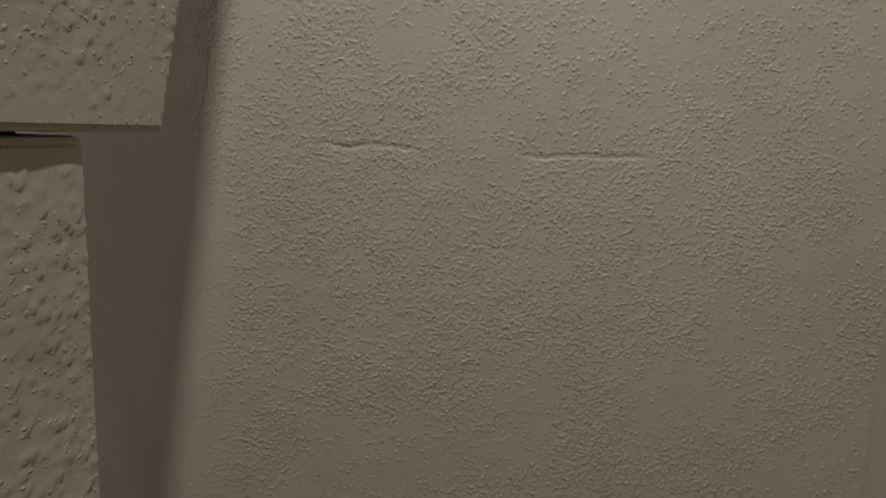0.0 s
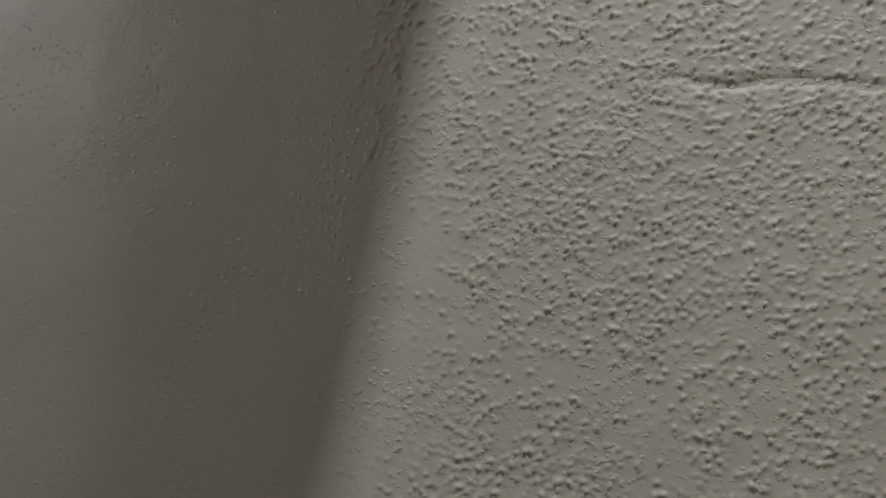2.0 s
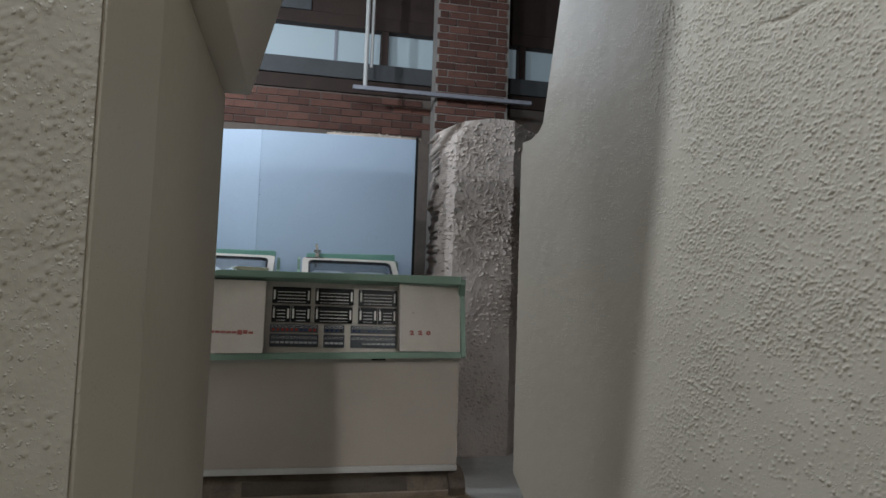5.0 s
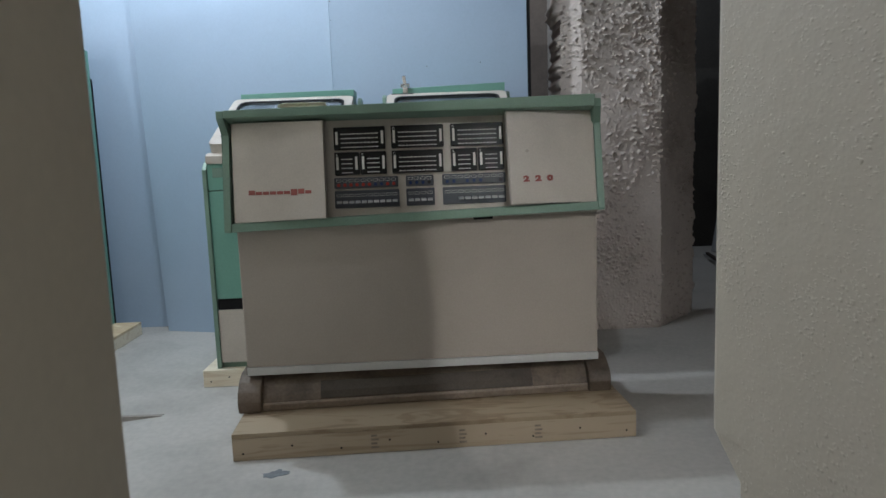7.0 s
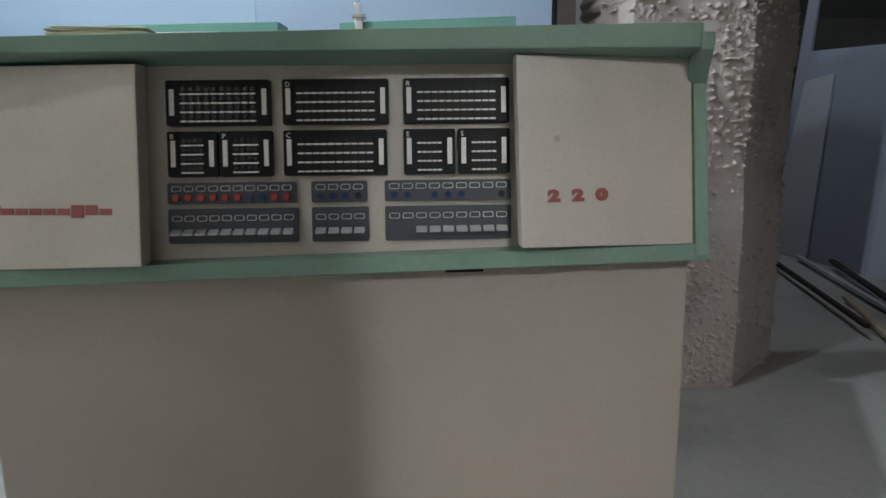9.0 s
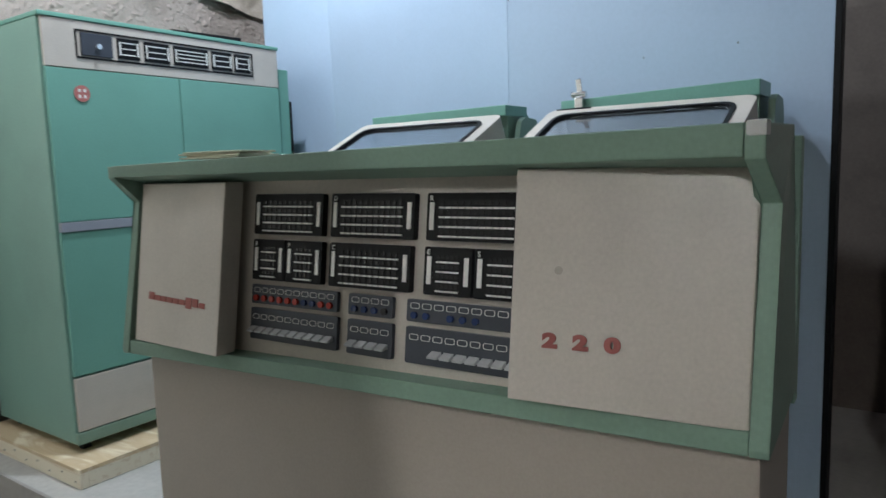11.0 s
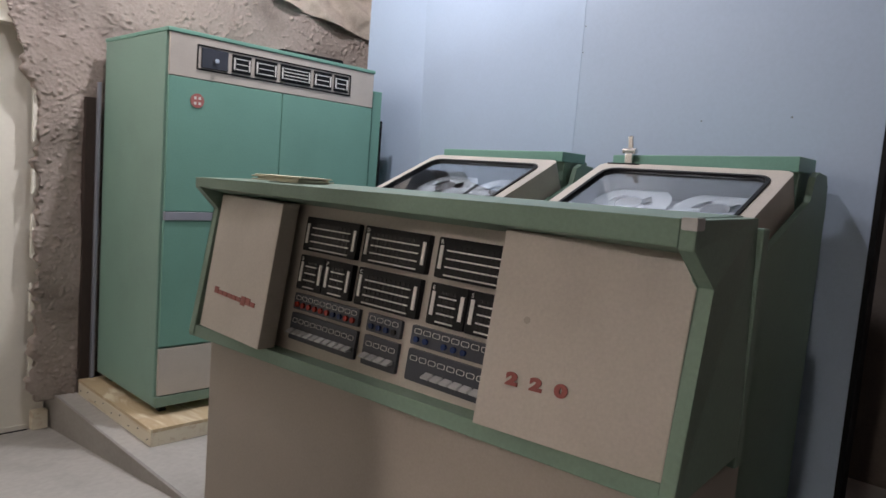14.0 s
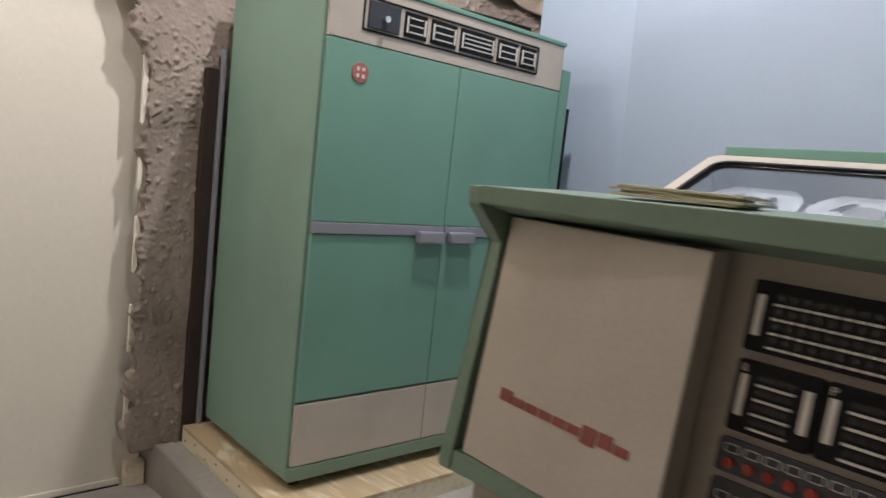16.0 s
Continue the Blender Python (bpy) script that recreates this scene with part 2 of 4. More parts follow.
def thing(name, label, category, at=(0, 0, 0), turn=0.0, group="", kind=""):
    ob = new(name)
    ob.matrix_world = pose(*at, 0, 0, turn)
    return tagged(ob, label, category, group, kind)


def setting(name, bm, material, label, category, smooth=False):
    return tagged(mesh_object(name, bm, material, smooth), label, category, kind="structure")


def box(x0, x1, y0, y1, z0, z1, bevel=0.0, bm=None, m=None):
    bm = bm or bmesh.new()
    mat4 = Matrix.LocRotScale(((x0 + x1) / 2, (y0 + y1) / 2, (z0 + z1) / 2), None, (x1 - x0, y1 - y0, z1 - z0))
    if m is not None:
        mat4 = m @ mat4
    r = bmesh.ops.create_cube(bm, size=1, matrix=mat4)
    if bevel:
        edges = list({e for v in r["verts"] for e in v.link_edges})
        bmesh.ops.bevel(bm, geom=edges, offset=bevel, segments=2, affect="EDGES", profile=0.6)
    return bm


def prism(points, axis, lo, hi, bevel=0.0, bm=None):
    """A flat outline pushed along an axis. points: pairs in the other two axes, in order x, y, z."""
    bm = bm or bmesh.new()

    def at(p, d):
        return {"x": (d, p[0], p[1]), "y": (p[0], d, p[1]), "z": (p[0], p[1], d)}[axis]
    a = [bm.verts.new(at(p, lo)) for p in points]
    b = [bm.verts.new(at(p, hi)) for p in points]
    made = [bm.faces.new(a), bm.faces.new(b[::-1])]
    for i in range(len(points)):
        j = (i + 1) % len(points)
        made.append(bm.faces.new((a[i], b[i], b[j], a[j])))
    if bevel:
        edges = list({e for f in made for e in f.edges})
        bmesh.ops.bevel(bm, geom=edges, offset=bevel, segments=2, affect="EDGES", profile=0.6)
    return bm


def rounded(w, h, r, k=5):
    """The outline of a rounded rectangle about 0, 0."""
    out = []
    for cx, cy, a0 in ((w / 2 - r, h / 2 - r, 0), (-w / 2 + r, h / 2 - r, 90), (-w / 2 + r, -h / 2 + r, 180), (w / 2 - r, -h / 2 + r, 270)):
        for i in range(k + 1):
            a = radians(a0 + 90 * i / k)
            out.append((cx + r * math.cos(a), cy + r * math.sin(a)))
    return out


def frame_ring(outer, inner, axis, lo, hi):
    """A ring between two outlines with equally many points."""
    bm = bmesh.new()

    def at(p, d):
        return {"x": (d, p[0], p[1]), "y": (p[0], d, p[1]), "z": (p[0], p[1], d)}[axis]
    rows = [[bm.verts.new(at(p, d)) for p in o] for o, d in ((outer, lo), (outer, hi), (inner, hi), (inner, lo))]
    k = len(outer)
    for a in range(4):
        for i in range(k):
            bm.faces.new((rows[a][i], rows[a][(i + 1) % k], rows[(a + 1) % 4][(i + 1) % k], rows[(a + 1) % 4][i]))
    return bm


def cylinder(r, depth, m=None, k=20, bm=None, r2=None):
    bm = bm or bmesh.new()
    bmesh.ops.create_cone(bm, cap_ends=True, segments=k, radius1=r, radius2=r if r2 is None else r2, depth=depth, matrix=m or Matrix())
    return bm


def rough_sheet(p0, u, v, nu, nv, depth, seed, rough=1.0, thick=0.06, fade=True, flake=0.0, crumbs=1.0):
    """A lumpy plaster sheet: a grid over p0 + a*u + b*v, pushed along the normal by layered noise."""
    u, v, p0 = Vector(u), Vector(v), Vector(p0)
    nrm = u.cross(v).normalized()
    verts, faces = [], []
    for j in range(nv + 1):
        for i in range(nu + 1):
            q = p0 + u * (i / nu) + v * (j / nv)
            s = q + Vector((seed, seed * 2, 0))
            d = noise.noise(s * 1.6) * 0.8 + noise.noise(s * 5) * 0.22
            if crumbs:
                c, k = noise.noise(s * 56 + Vector((noise.noise(s * 24), noise.noise(s * 21), noise.noise(s * 30))) * 1.3), noise.noise(s * 3.3)
                d += crumbs * (0.85 * min(0.42, max(0, c - 0.33 + 0.24 * k) * 3.0) + 0.08 * noise.noise(s * 55))
            if flake:
                c = noise.noise(s * 48 + Vector((noise.noise(s * 70), noise.noise(s * 60), 0)) * 0.9)
                d += flake * min(0.35, max(0, c - 0.36 + 0.34 * noise.noise(s * 2.4)) * 4)
            q = q + nrm * d * depth * rough
            if fade and i in (0, nu):
                q += u.normalized() * (noise.noise(s * 3) * 0.03 + noise.noise(s * 8) * 0.045 + noise.noise(s * 26) * 0.03)
            verts.append(q)
    w = nu + 1
    for j in range(nv):
        for i in range(nu):
            faces.append((j * w + i, j * w + i + 1, (j + 1) * w + i + 1, (j + 1) * w + i))
    me = bpy.data.meshes.new("sheet")
    me.from_pydata([tuple(q) for q in verts], [], faces)
    bm = bmesh.new()
    bm.from_mesh(me)
    bpy.data.meshes.remove(me)
    if thick:
        edge = [e for e in bm.edges if e.is_boundary]
        r = bmesh.ops.extrude_edge_only(bm, edges=edge)
        for q in (g for g in r["geom"] if isinstance(g, bmesh.types.BMVert)):
            q.co -= nrm * thick
    return bm


def stucco_sheet(name, x0, x1, z0, z1, inside, seed, cell=0.0021, joints=(), relief=1.0, thin=None, flush=None):
    """Sprayed stucco on the plane y = 0, facing -y: thousands of small crumbs on a slightly uneven coat."""
    rng = np.random.default_rng(seed)
    nx, nz = int((x1 - x0) / cell) + 1, int((z1 - z0) / cell) + 1
    xs, zs = x0 + cell * np.arange(nx), z0 + cell * np.arange(nz)
    h = np.zeros((nz, nx))

    def soft(size):
        """Smooth random field with features of that size."""
        kx, kz = max(2, int((x1 - x0) / size) + 3), max(2, int((z1 - z0) / size) + 3)
        g = rng.random((kz, kx))
        fx, fz = (xs - x0) / size, (zs - z0) / size
        ix, iz = fx.astype(int), fz.astype(int)
        ax, az = fx - ix, fz - iz
        ax, az = ax * ax * (3 - 2 * ax), az * az * (3 - 2 * az)
        top = g[iz][:, ix] * (1 - ax) + g[iz][:, ix + 1] * ax
        low = g[iz + 1][:, ix] * (1 - ax) + g[iz + 1][:, ix + 1] * ax
        return top * (1 - az)[:, None] + low * az[:, None]
    dense = 0.6 * soft(0.16) + 0.4 * soft(0.05)
    count = int((x1 - x0) * (z1 - z0) * 24000)
    cx, cz = rng.integers(4, nx - 4, count), rng.integers(4, nz - 4, count)
    keep = rng.random(count) < np.clip((dense[cz, cx] - 0.25) * 2.2, 0.12, 1)
    cx, cz = cx[keep], cz[keep]
    k = len(cx)
    tall = relief * (0.0008 + 0.0029 * rng.random(k) ** 1.6)
    if thin:
        tall *= 0.09 + 0.91 * np.clip((xs[cx] - thin[0]) / (thin[1] - thin[0]), 0, 1)
    la, lb, ang = 0.0015 + 0.0017 * rng.random(k), 0.0014 + 0.0007 * rng.random(k), rng.random(k) * np.pi
    for dz in range(-3, 4):
        for dx in range(-3, 4):
            u = dx * cell * np.cos(ang) + dz * cell * np.sin(ang)
            v = -dx * cell * np.sin(ang) + dz * cell * np.cos(ang)
            np.maximum.at(h, (cz + dz, cx + dx), tall * np.exp(-(u / la) ** 2 - (v / lb) ** 2))
    h += 0.0008 * soft(0.03) + 0.0022 * soft(0.11)
    for jx0, jx1, jz in joints:
        wob = jz + 0.010 * (soft(0.05)[0] - 0.5)
        off = np.abs(zs[:, None] - wob[None, :])
        along = np.clip((xs - jx0) / 0.04, 0, 1) * np.clip((jx1 - xs) / 0.04, 0, 1)
        h += (-0.0034 * np.exp(-(off / 0.005) ** 2)) * along[None, :]
    if flush is not None:
        h *= np.clip(np.abs(zs - flush) / 0.06, 0, 1)[:, None]
    gx, gz = np.meshgrid(xs, zs)
    verts = np.stack((gx, -h, gz), -1).reshape(-1, 3)
    idx = np.arange(nx * nz).reshape(nz, nx)
    quads = np.stack((idx[:-1, :-1], idx[:-1, 1:], idx[1:, 1:], idx[1:, :-1]), -1).reshape(-1, 4)
    mid = verts[quads].mean(1)
    quads = quads[inside(mid[:, 0], mid[:, 2])]
    me = bpy.data.meshes.new(name)
    me.vertices.add(len(verts))
    me.vertices.foreach_set("co", verts.ravel())
    me.loops.add(quads.size)
    me.loops.foreach_set("vertex_index", quads.ravel())
    me.polygons.add(len(quads))
    me.polygons.foreach_set("loop_start", np.arange(0, quads.size, 4))
    me.polygons.foreach_set("use_smooth", np.ones(len(quads), dtype=bool))
    me.update(calc_edges=True)
    me.materials.append(M_STUCCO)
    return new(name, me)


# ---- floor and the shell of the place ----
bm = bmesh.new()
# platform level, cut along the edge of the ramp on the left
box(-0.95, 9, -3.5, 9, -0.3, 0.0, bm=bm)
box(-6, -0.95, 3.69, 9, -0.3, 0.0, bm=bm)
box(-0.951, -0.949, 3.68, 3.69, -0.3, -0.001, bm=bm)
setting("floor", bm, M_CONCRETE, "pale grey dusty concrete floor slab", "floor")
bm = bmesh.new()
a = [bm.verts.new(p) for p in ((-6, -3.5, -0.22), (-2.87, -3.5, -0.22), (-0.951, -3.5, -0.004), (-0.951, 3.69, -0.004), (-2.87, 3.69, -0.22), (-6, 3.69, -0.22))]
bm.faces.new((a[0], a[1], a[4], a[5]))
bm.faces.new((a[1], a[2], a[3], a[4]))
r = bmesh.ops.extrude_face_region(bm, geom=list(bm.faces))
for q in (g for g in r["geom"] if isinstance(g, bmesh.types.BMVert)):
    q.co.z -= 0.3
setting("floor_ramp", bm, M_CONCRETE, "grey concrete ramp falling away from the slab", "floor")
bm = prism([(-2.95, -0.24), (-0.96, -0.006), (-0.96, -0.002), (-2.95, 0.004)], "y", 3.675, 3.688)
setting("step_face", bm, M_STEP, "dark concrete face of the slab edge", "step")

setting("wall_back", box(-6, 9, 8.6, 8.8, -0.3, 5.4), M_DARK, "dark far wall of the hall", "wall")
setting("wall_far_left", box(-6.2, -6, -3.5, 8.8, -0.3, 5.4), M_DARK, "dark side wall of the hall", "wall")
setting("wall_far_right", box(9, 9.2, -3.5, 8.8, -0.3, 5.4), M_DARK, "dark side wall of the hall", "wall")
setting("wall_behind", box(-6.2, 9.2, -3.7, -3.5, -0.3, 5.4), M_SMOOTH, "plain plaster wall of the passage", "wall")
setting("ceiling", box(-6.2, 9.2, -3.7, 8.8, 5.4, 5.6), M_DARKWOOD, "dark timber ceiling", "ceiling")

# blue wall behind the machines: three boards that stand at slight angles
wall = thing("wall_blue", "pale blue painted wallboard partition with thin seams", "wall", (0, 0, 0), kind="structure")
TOP = 2.535
part("wall_panel", prism([(-0.2492, 5.0), (0.967, 4.926), (0.97, 4.976), (-0.246, 5.05)], "z", 0.0, TOP, 0.0015), M_BLUE, wall)
part("edge_trim", prism([(0.9675, 4.921), (0.987, 4.920), (0.990, 4.985), (0.9705, 4.986)], "z", 0.0, TOP + 0.02, 0.002), M_BLACK, wall, "black edge strip")
for x, z, r in ((-0.243, 2.133, 0.004), (-0.244, 2.02, 0.003), (0.344, 1.716, 0.0035), (0.677, 1.727, 0.004)):
    part("nail_hole", cylinder(r, 0.0012, pose(x, 5.0 - 0.0608 * (x + 0.2492) - 0.0004, z, 90, 0, -3.5), 10), M_DAMP, wall, "small dark nail hole")
middle = prism([(-1.5595, 5.3655), (-0.2508, 5.0), (-0.2373, 5.048), (-1.543, 5.430)], "z", 0.0, TOP, 0.0015)
for q in middle.verts:
    if q.co.x < -1.4:
        q.co.x -= 0.03 * q.co.z
part("wall_panel", middle, M_BLUE, wall)
# the outer board stands behind the end of the middle one
part("wall_panel", prism([(-2.345, 5.515), (-1.40, 5.505), (-1.40, 5.555), (-2.345, 5.565)], "z", 0.0, TOP + 0.08, 0.0015), M_BLUE, wall)

# cream wall on the left with its ledge
setting("wall_left", box(-3.05, -2.87, -3.5, 3.66, -0.26, 3.4), M_WALL, "cream painted wallboard wall", "wall")
setting("trim_ledge", box(-2.868, -2.78, -3.5, 3.5, 2.06, 2.12, 0.004), M_WALL, "cream ledge board along the wall", "trim")
setting("baseboard", box(-2.868, -2.855, -3.5, 3.57, -0.225, -0.185, 0.003), M_WALL, "pale skirting strip at the wall foot", "baseboard")
# black strip put in for the shaded gap at the skirting foot
setting("trim_shade_strip", box(-2.8545, -2.848, -3.5, 3.57, -0.222, -0.212), M_BLACK, "black strip standing in for the shade under the skirting", "trim")
tagged(mesh_object("wood_block", box(-2.853, -2.80, 3.58, 3.665, -0.21, -0.1, 0.004), M_PINE), "small pale pine block at the wall foot", "block")

# rough cave plaster behind the green cabinet
bm = rough_sheet((-2.74, 3.57, -0.02), (0, 2.85, 0), (0, 0, 2.95), 430, 440, 0.036, 3.1)
for q in bm.verts:
    w = max(0, 1 - (q.co.y - 3.45) / 0.6)
    q.co.y -= 0.17 * min(1, w * 1.4) * min(1, max(0, (q.co.z - 1.7) / 0.45))
setting("wall_cave", bm, M_ROCK, "rough grey-brown cave plaster wall with torn edge", "wall", True)

cave = bpy.data.objects["wall_cave"]
chip_rng = random.Random(31)
for z0, tall, wide in ((1.44, 0.30, 0.020), (0.80, 0.25, 0.022), (0.44, 0.22, 0.017), (1.80, 0.18, 0.020), (0.12, 0.19, 0.015), (1.16, 0.14, 0.011)):
    steps = max(8, int(tall / 0.018))
    edge = []
    for i in range(steps + 1):
        u = i / steps
        swell = math.sin(math.pi * u) ** 0.7 if 0 < u < 1 else 0.0
        edge.append((3.553 + wide * swell * chip_rng.uniform(0.45, 1.15), z0 + tall * u))
    bm = prism(edge + [(3.546, z0 + tall * 0.97), (3.546, z0 + tall * 0.03)], "x", -2.775, -2.757)
    part("plaster_chip", bm, M_WALL, cave, "white torn plaster chip")

# brick wall high at the back with its windows
wall = thing("wall_brick", "dark red brick wall with high windows", "wall", (0, 6.5, 0), kind="structure")
part("masonry", box(-5.9, 2.2, 0.0, 0.2, 0.0, 3.329), M_MORTAR, wall)
part("upper_band", box(2.2005, 9, 0.0, 0.2, 2.6, 3.329), M_MORTAR, wall)
part("lintel", box(-5.9, 9, -0.03, 0.2, 3.33, 3.47, 0.01), M_DARKWOOD, wall, "dark timber beam")
part("sill", box(-5.9, 9, -0.06, 0.2, 3.471, 3.645, 0.01), M_SOOT, wall, "dark grey window sill")
part("transom", box(-5.9, 9, -0.02, 0.2, 4.02, 4.15, 0.01), M_DARKWOOD, wall, "dark timber beam")
part("upper_sill", box(-5.9, 0.08, -0.04, 0.2, 4.151, 4.27, 0.01), M_SOOT, wall, "dark grey window sill")
part("upper_board", box(0.0805, 9, -0.01, 0.2, 4.151, 5.4, 0.01), M_DARKWOOD, wall, "dark timber boarding")
part("upper_masonry", box(-5.9, 0.08, 0.0, 0.2, 4.62, 5.4), M_DARKWOOD, wall)
part("pale_strip", box(-5.9, 0.12, -0.045, -0.0005, 4.605, 4.635, 0.004), M_WHITE, wall, "white strip over the pane")
x = -3.65
while x < 5:
    part("window_pane", box(x + 0.04, x + 1.46, 0.10, 0.11, 3.645, 4.02), M_WINDOW, wall, "grey daylight window pane")
    part("glazing_bar", box(x + 0.98, x + 1.01, 0.08, 0.0995, 3.646, 4.019, 0.003), M_LAVENDER, wall)
    part("mullion", box(x - 0.038, x + 0.038, -0.01, 0.14, 3.646, 4.019, 0.004), M_DARKWOOD, wall)
    if x < -1:
        part("window_pane", box(x + 0.04, x + 1.46 if x < -2.2 else 0.08, 0.10, 0.11, 4.27, 4.60), M_WINDOW, wall, "grey daylight window pane")
    x += 1.5
pier = thing("brick_pier", "red brick pier rising to the ceiling", "pier", (1.73, 6.3, 0), kind="structure")
part("pier_core", box(-0.38, 0.38, -0.09, 0.15, 0.0, 5.4), M_STEP, pier)

# single bricks, proud of the mortar bed
bm = box(-0.1, 0.1, -0.012, 0.012, -0.0325, 0.0325, 0.003)
brick_mesh = bpy.data.meshes.new("brick")
bm.to_mesh(brick_mesh)
bm.free()
brick_mesh.materials.append(M_BRICK)
half_mesh = brick_mesh.copy()
half_mesh.transform(Matrix.Diagonal((0.44, 1, 1, 1)))


def brick(parent, x, y, z, half=False):
    ob = new("brick", half_mesh if half else brick_mesh)
    ob.parent = parent
    ob.matrix_local = pose(x + random.uniform(-0.004, 0.004), y + random.uniform(-0.004, 0.003), z, 0, random.uniform(-0.5, 0.5), 0)


for r in range(32):
    z = 2.62 + r * 0.077
    for c in range(4):
        x = -0.28 + c * 0.21 if r % 2 else -0.367 + c * 0.21
        if x < -0.33 or x > 0.29:
            brick(pier, -0.315 if x < 0 else 0.30, -0.093, z, True)
        else:
            brick(pier, x, -0.093, z)
for r in range(5):
    for c in range(12):
        brick(wall, -1.15 + c * 0.21 + (r % 2) * 0.105, -0.004, 2.97 + r * 0.077)

# hanging conduit
pipe = thing("conduit_pipe", "white hanging conduit pipes with a cross bar", "pipe", (0.63, 6.1, 3.26))
part("upright_pipe", cylinder(0.022, 2.05, pose(0, 0, 1.065), 14), M_WHITE, pipe)
part("upright_pipe", cylinder(0.016, 1.90, pose(0.055, 0.03, 1.19), 14), M_WHITE, pipe)
part("cross_bar", box(-0.12, 1.7, -0.025, 0.025, 0.0, 0.04, 0.006), M_LAVENDER, pipe)
arm = thing("dark_pipe", "dark iron pipe with a white bulb socket under the ceiling", "pipe", (0.06, 6.0, 4.36))
part("run", cylinder(0.032, 1.30, pose(0.65, 0, -0.02, 0, 92), 14), M_BLACK, arm)
part("bulb_socket", cylinder(0.034, 0.10, pose(0.02, -0.02, -0.14), 14, None, 0.022), M_WHITE, arm, "white bulb socket")
part("drop", cylinder(0.012, 0.08, pose(0.02, -0.02, -0.055), 10), M_BLACK, arm)

# rough plaster pillar to the right of the blue wall
bm = rough_sheet((1.19, 4.95, -0.02), (0.97, 0.0, 0), (0, 0, 2.78), 230, 560, 0.05, 11.7, thick=0.35, flake=1.25, crumbs=0.25)
for q in bm.verts:
    h = (q.co.x - 1.19) / 0.97
    if q.co.z > 2.3:
        q.co.z -= (q.co.z - 2.3) * (max(0, 0.40 - 2.0 * h) * 0.6 + 0.04 * math.sin(h * 9))
    q.co.y += 0.9 * max(0, 0.12 - h) + 1.05 * max(0, h - 0.635 + 0.04 * noise.noise(Vector((0, 0, q.co.z * 2.5))))
    fold = (q.co.x - 1.24) - 0.42 * (q.co.z - 2.30) + 0.10 * math.sin((q.co.z - 2.2) * 5)
    here = min(1, max(0, (q.co.z - 2.15) / 0.2))
    q.co.y += here * (0.045 * math.exp(-(fold / 0.035) ** 2) - 0.035 * math.exp(-((fold + 0.09) / 0.06) ** 2))
tagged(mesh_object("plaster_pillar", bm, M_PILLAR, True), "rough pale grey plaster pillar with splattered lumps", "pillar", kind="structure")

# cloth over the cave wall and along the top of the blue wall
bm = rough_sheet((-2.69, 4.95, 2.54), (0.0, 1.45, -0.2), (-0.05, 0, 0.46), 140, 50, 0.05, 5.3, thick=0.004, crumbs=0.0)
for q in bm.verts:
    q.co.x += 0.028 * math.sin(q.co.y * 16 + q.co.z * 26 + 2 * noise.noise(q.co * 4)) + 0.014 * noise.noise(q.co * 14)
tagged(mesh_object("draped_cloth", bm, M_TARP, True), "crumpled tan cloth draped in the wall corner", "cloth")
bm = rough_sheet((0.25, 4.975, TOP + 0.002), (0.74, -0.045, 0), (0, 0.06, 0.03), 90, 4, 0.03, 8.8, thick=0.02)
tagged(mesh_object("cloth_edge", bm, M_TARP, True), "thin cloth edge along the top of the blue wall", "cloth")

# ---- stucco passage ----
# added out of view to keep the front light out of the passage
setting("wall_light_block", prism([(1.305, -0.905), (1.42, -0.905), (1.42, -3.5), (1.305, -3.5)], "z", 0.0, 3.3), M_STUCCO, "unseen stucco wall that blocks the front light", "wall")

# fixed wall on the left of the opening, with a tooth high up
wall = thing("wall_stucco", "cream stucco wall blocks beside the opening", "wall", kind="structure")
part("lower_block", prism([(-3.4, -0.22), (-0.15, -0.22), (-0.15, 1.8475), (-3.4, 1.8475)], "y", 0.33, 0.652, 0.005), M_STUCCO, wall)
part("jamb_block", prism([(-3.4, -0.22), (-0.152, -0.22), (-0.152, 1.845), (-3.4, 1.845)], "y", 0.6525, 1.60, 0.008), M_SMOOTH, wall, "smooth plaster jamb")
part("upper_block", prism([(-3.4, 1.85), (-0.08, 1.85), (0.384, 3.6), (-3.4, 3.6)], "y", 0.322, 1.603, 0.005), M_STUCCO, wall)
# black sliver put in as the shade of the gap between the blocks
part("filler", box(-3.4, -0.17, 0.36, 1.58, 1.8476, 1.8499), M_BLACK, wall, "black filler for the shade between the blocks")
for lo, hi, dy, test in ((0.9, 1.843, 0.3285, lambda x, z: x < -0.156), (1.855, 2.45, 0.3205, lambda x, z: x < -0.088 + 0.265 * (z - 1.85))):
    ob = stucco_sheet("stucco_coat", -0.62, 0.12, lo, hi, test, 5 + int(hi), 0.0032, relief=0.45)
    ob.parent, ob.location = wall, (0, dy, 0)
    tagged(ob, "sprayed stucco crumbs", kind="stuff")

# swung stucco leaf on the right; local x runs from its free edge to its hinge
leaf = thing("stucco_door_leaf", "thick cream stucco door leaf with a stepped edge", "door", (0.785, 1.59, 0), 0)
leaf.matrix_world = pose(0.785, 1.59, 0, 0, 0, math.degrees(math.atan2(-2.49, 0.515)))
outline = [(0.085, 0.015), (0.085, 0.655), (0.0, 0.705), (0.0, 1.735), (0.012, 1.76), (0.115, 1.772), (0.145, 1.80), (0.48, 3.3), (2.54, 3.3), (2.54, 0.015)]
part("leaf_board", prism(outline, "y", 0.0, 0.10, 0.010), M_STUCCO, leaf)
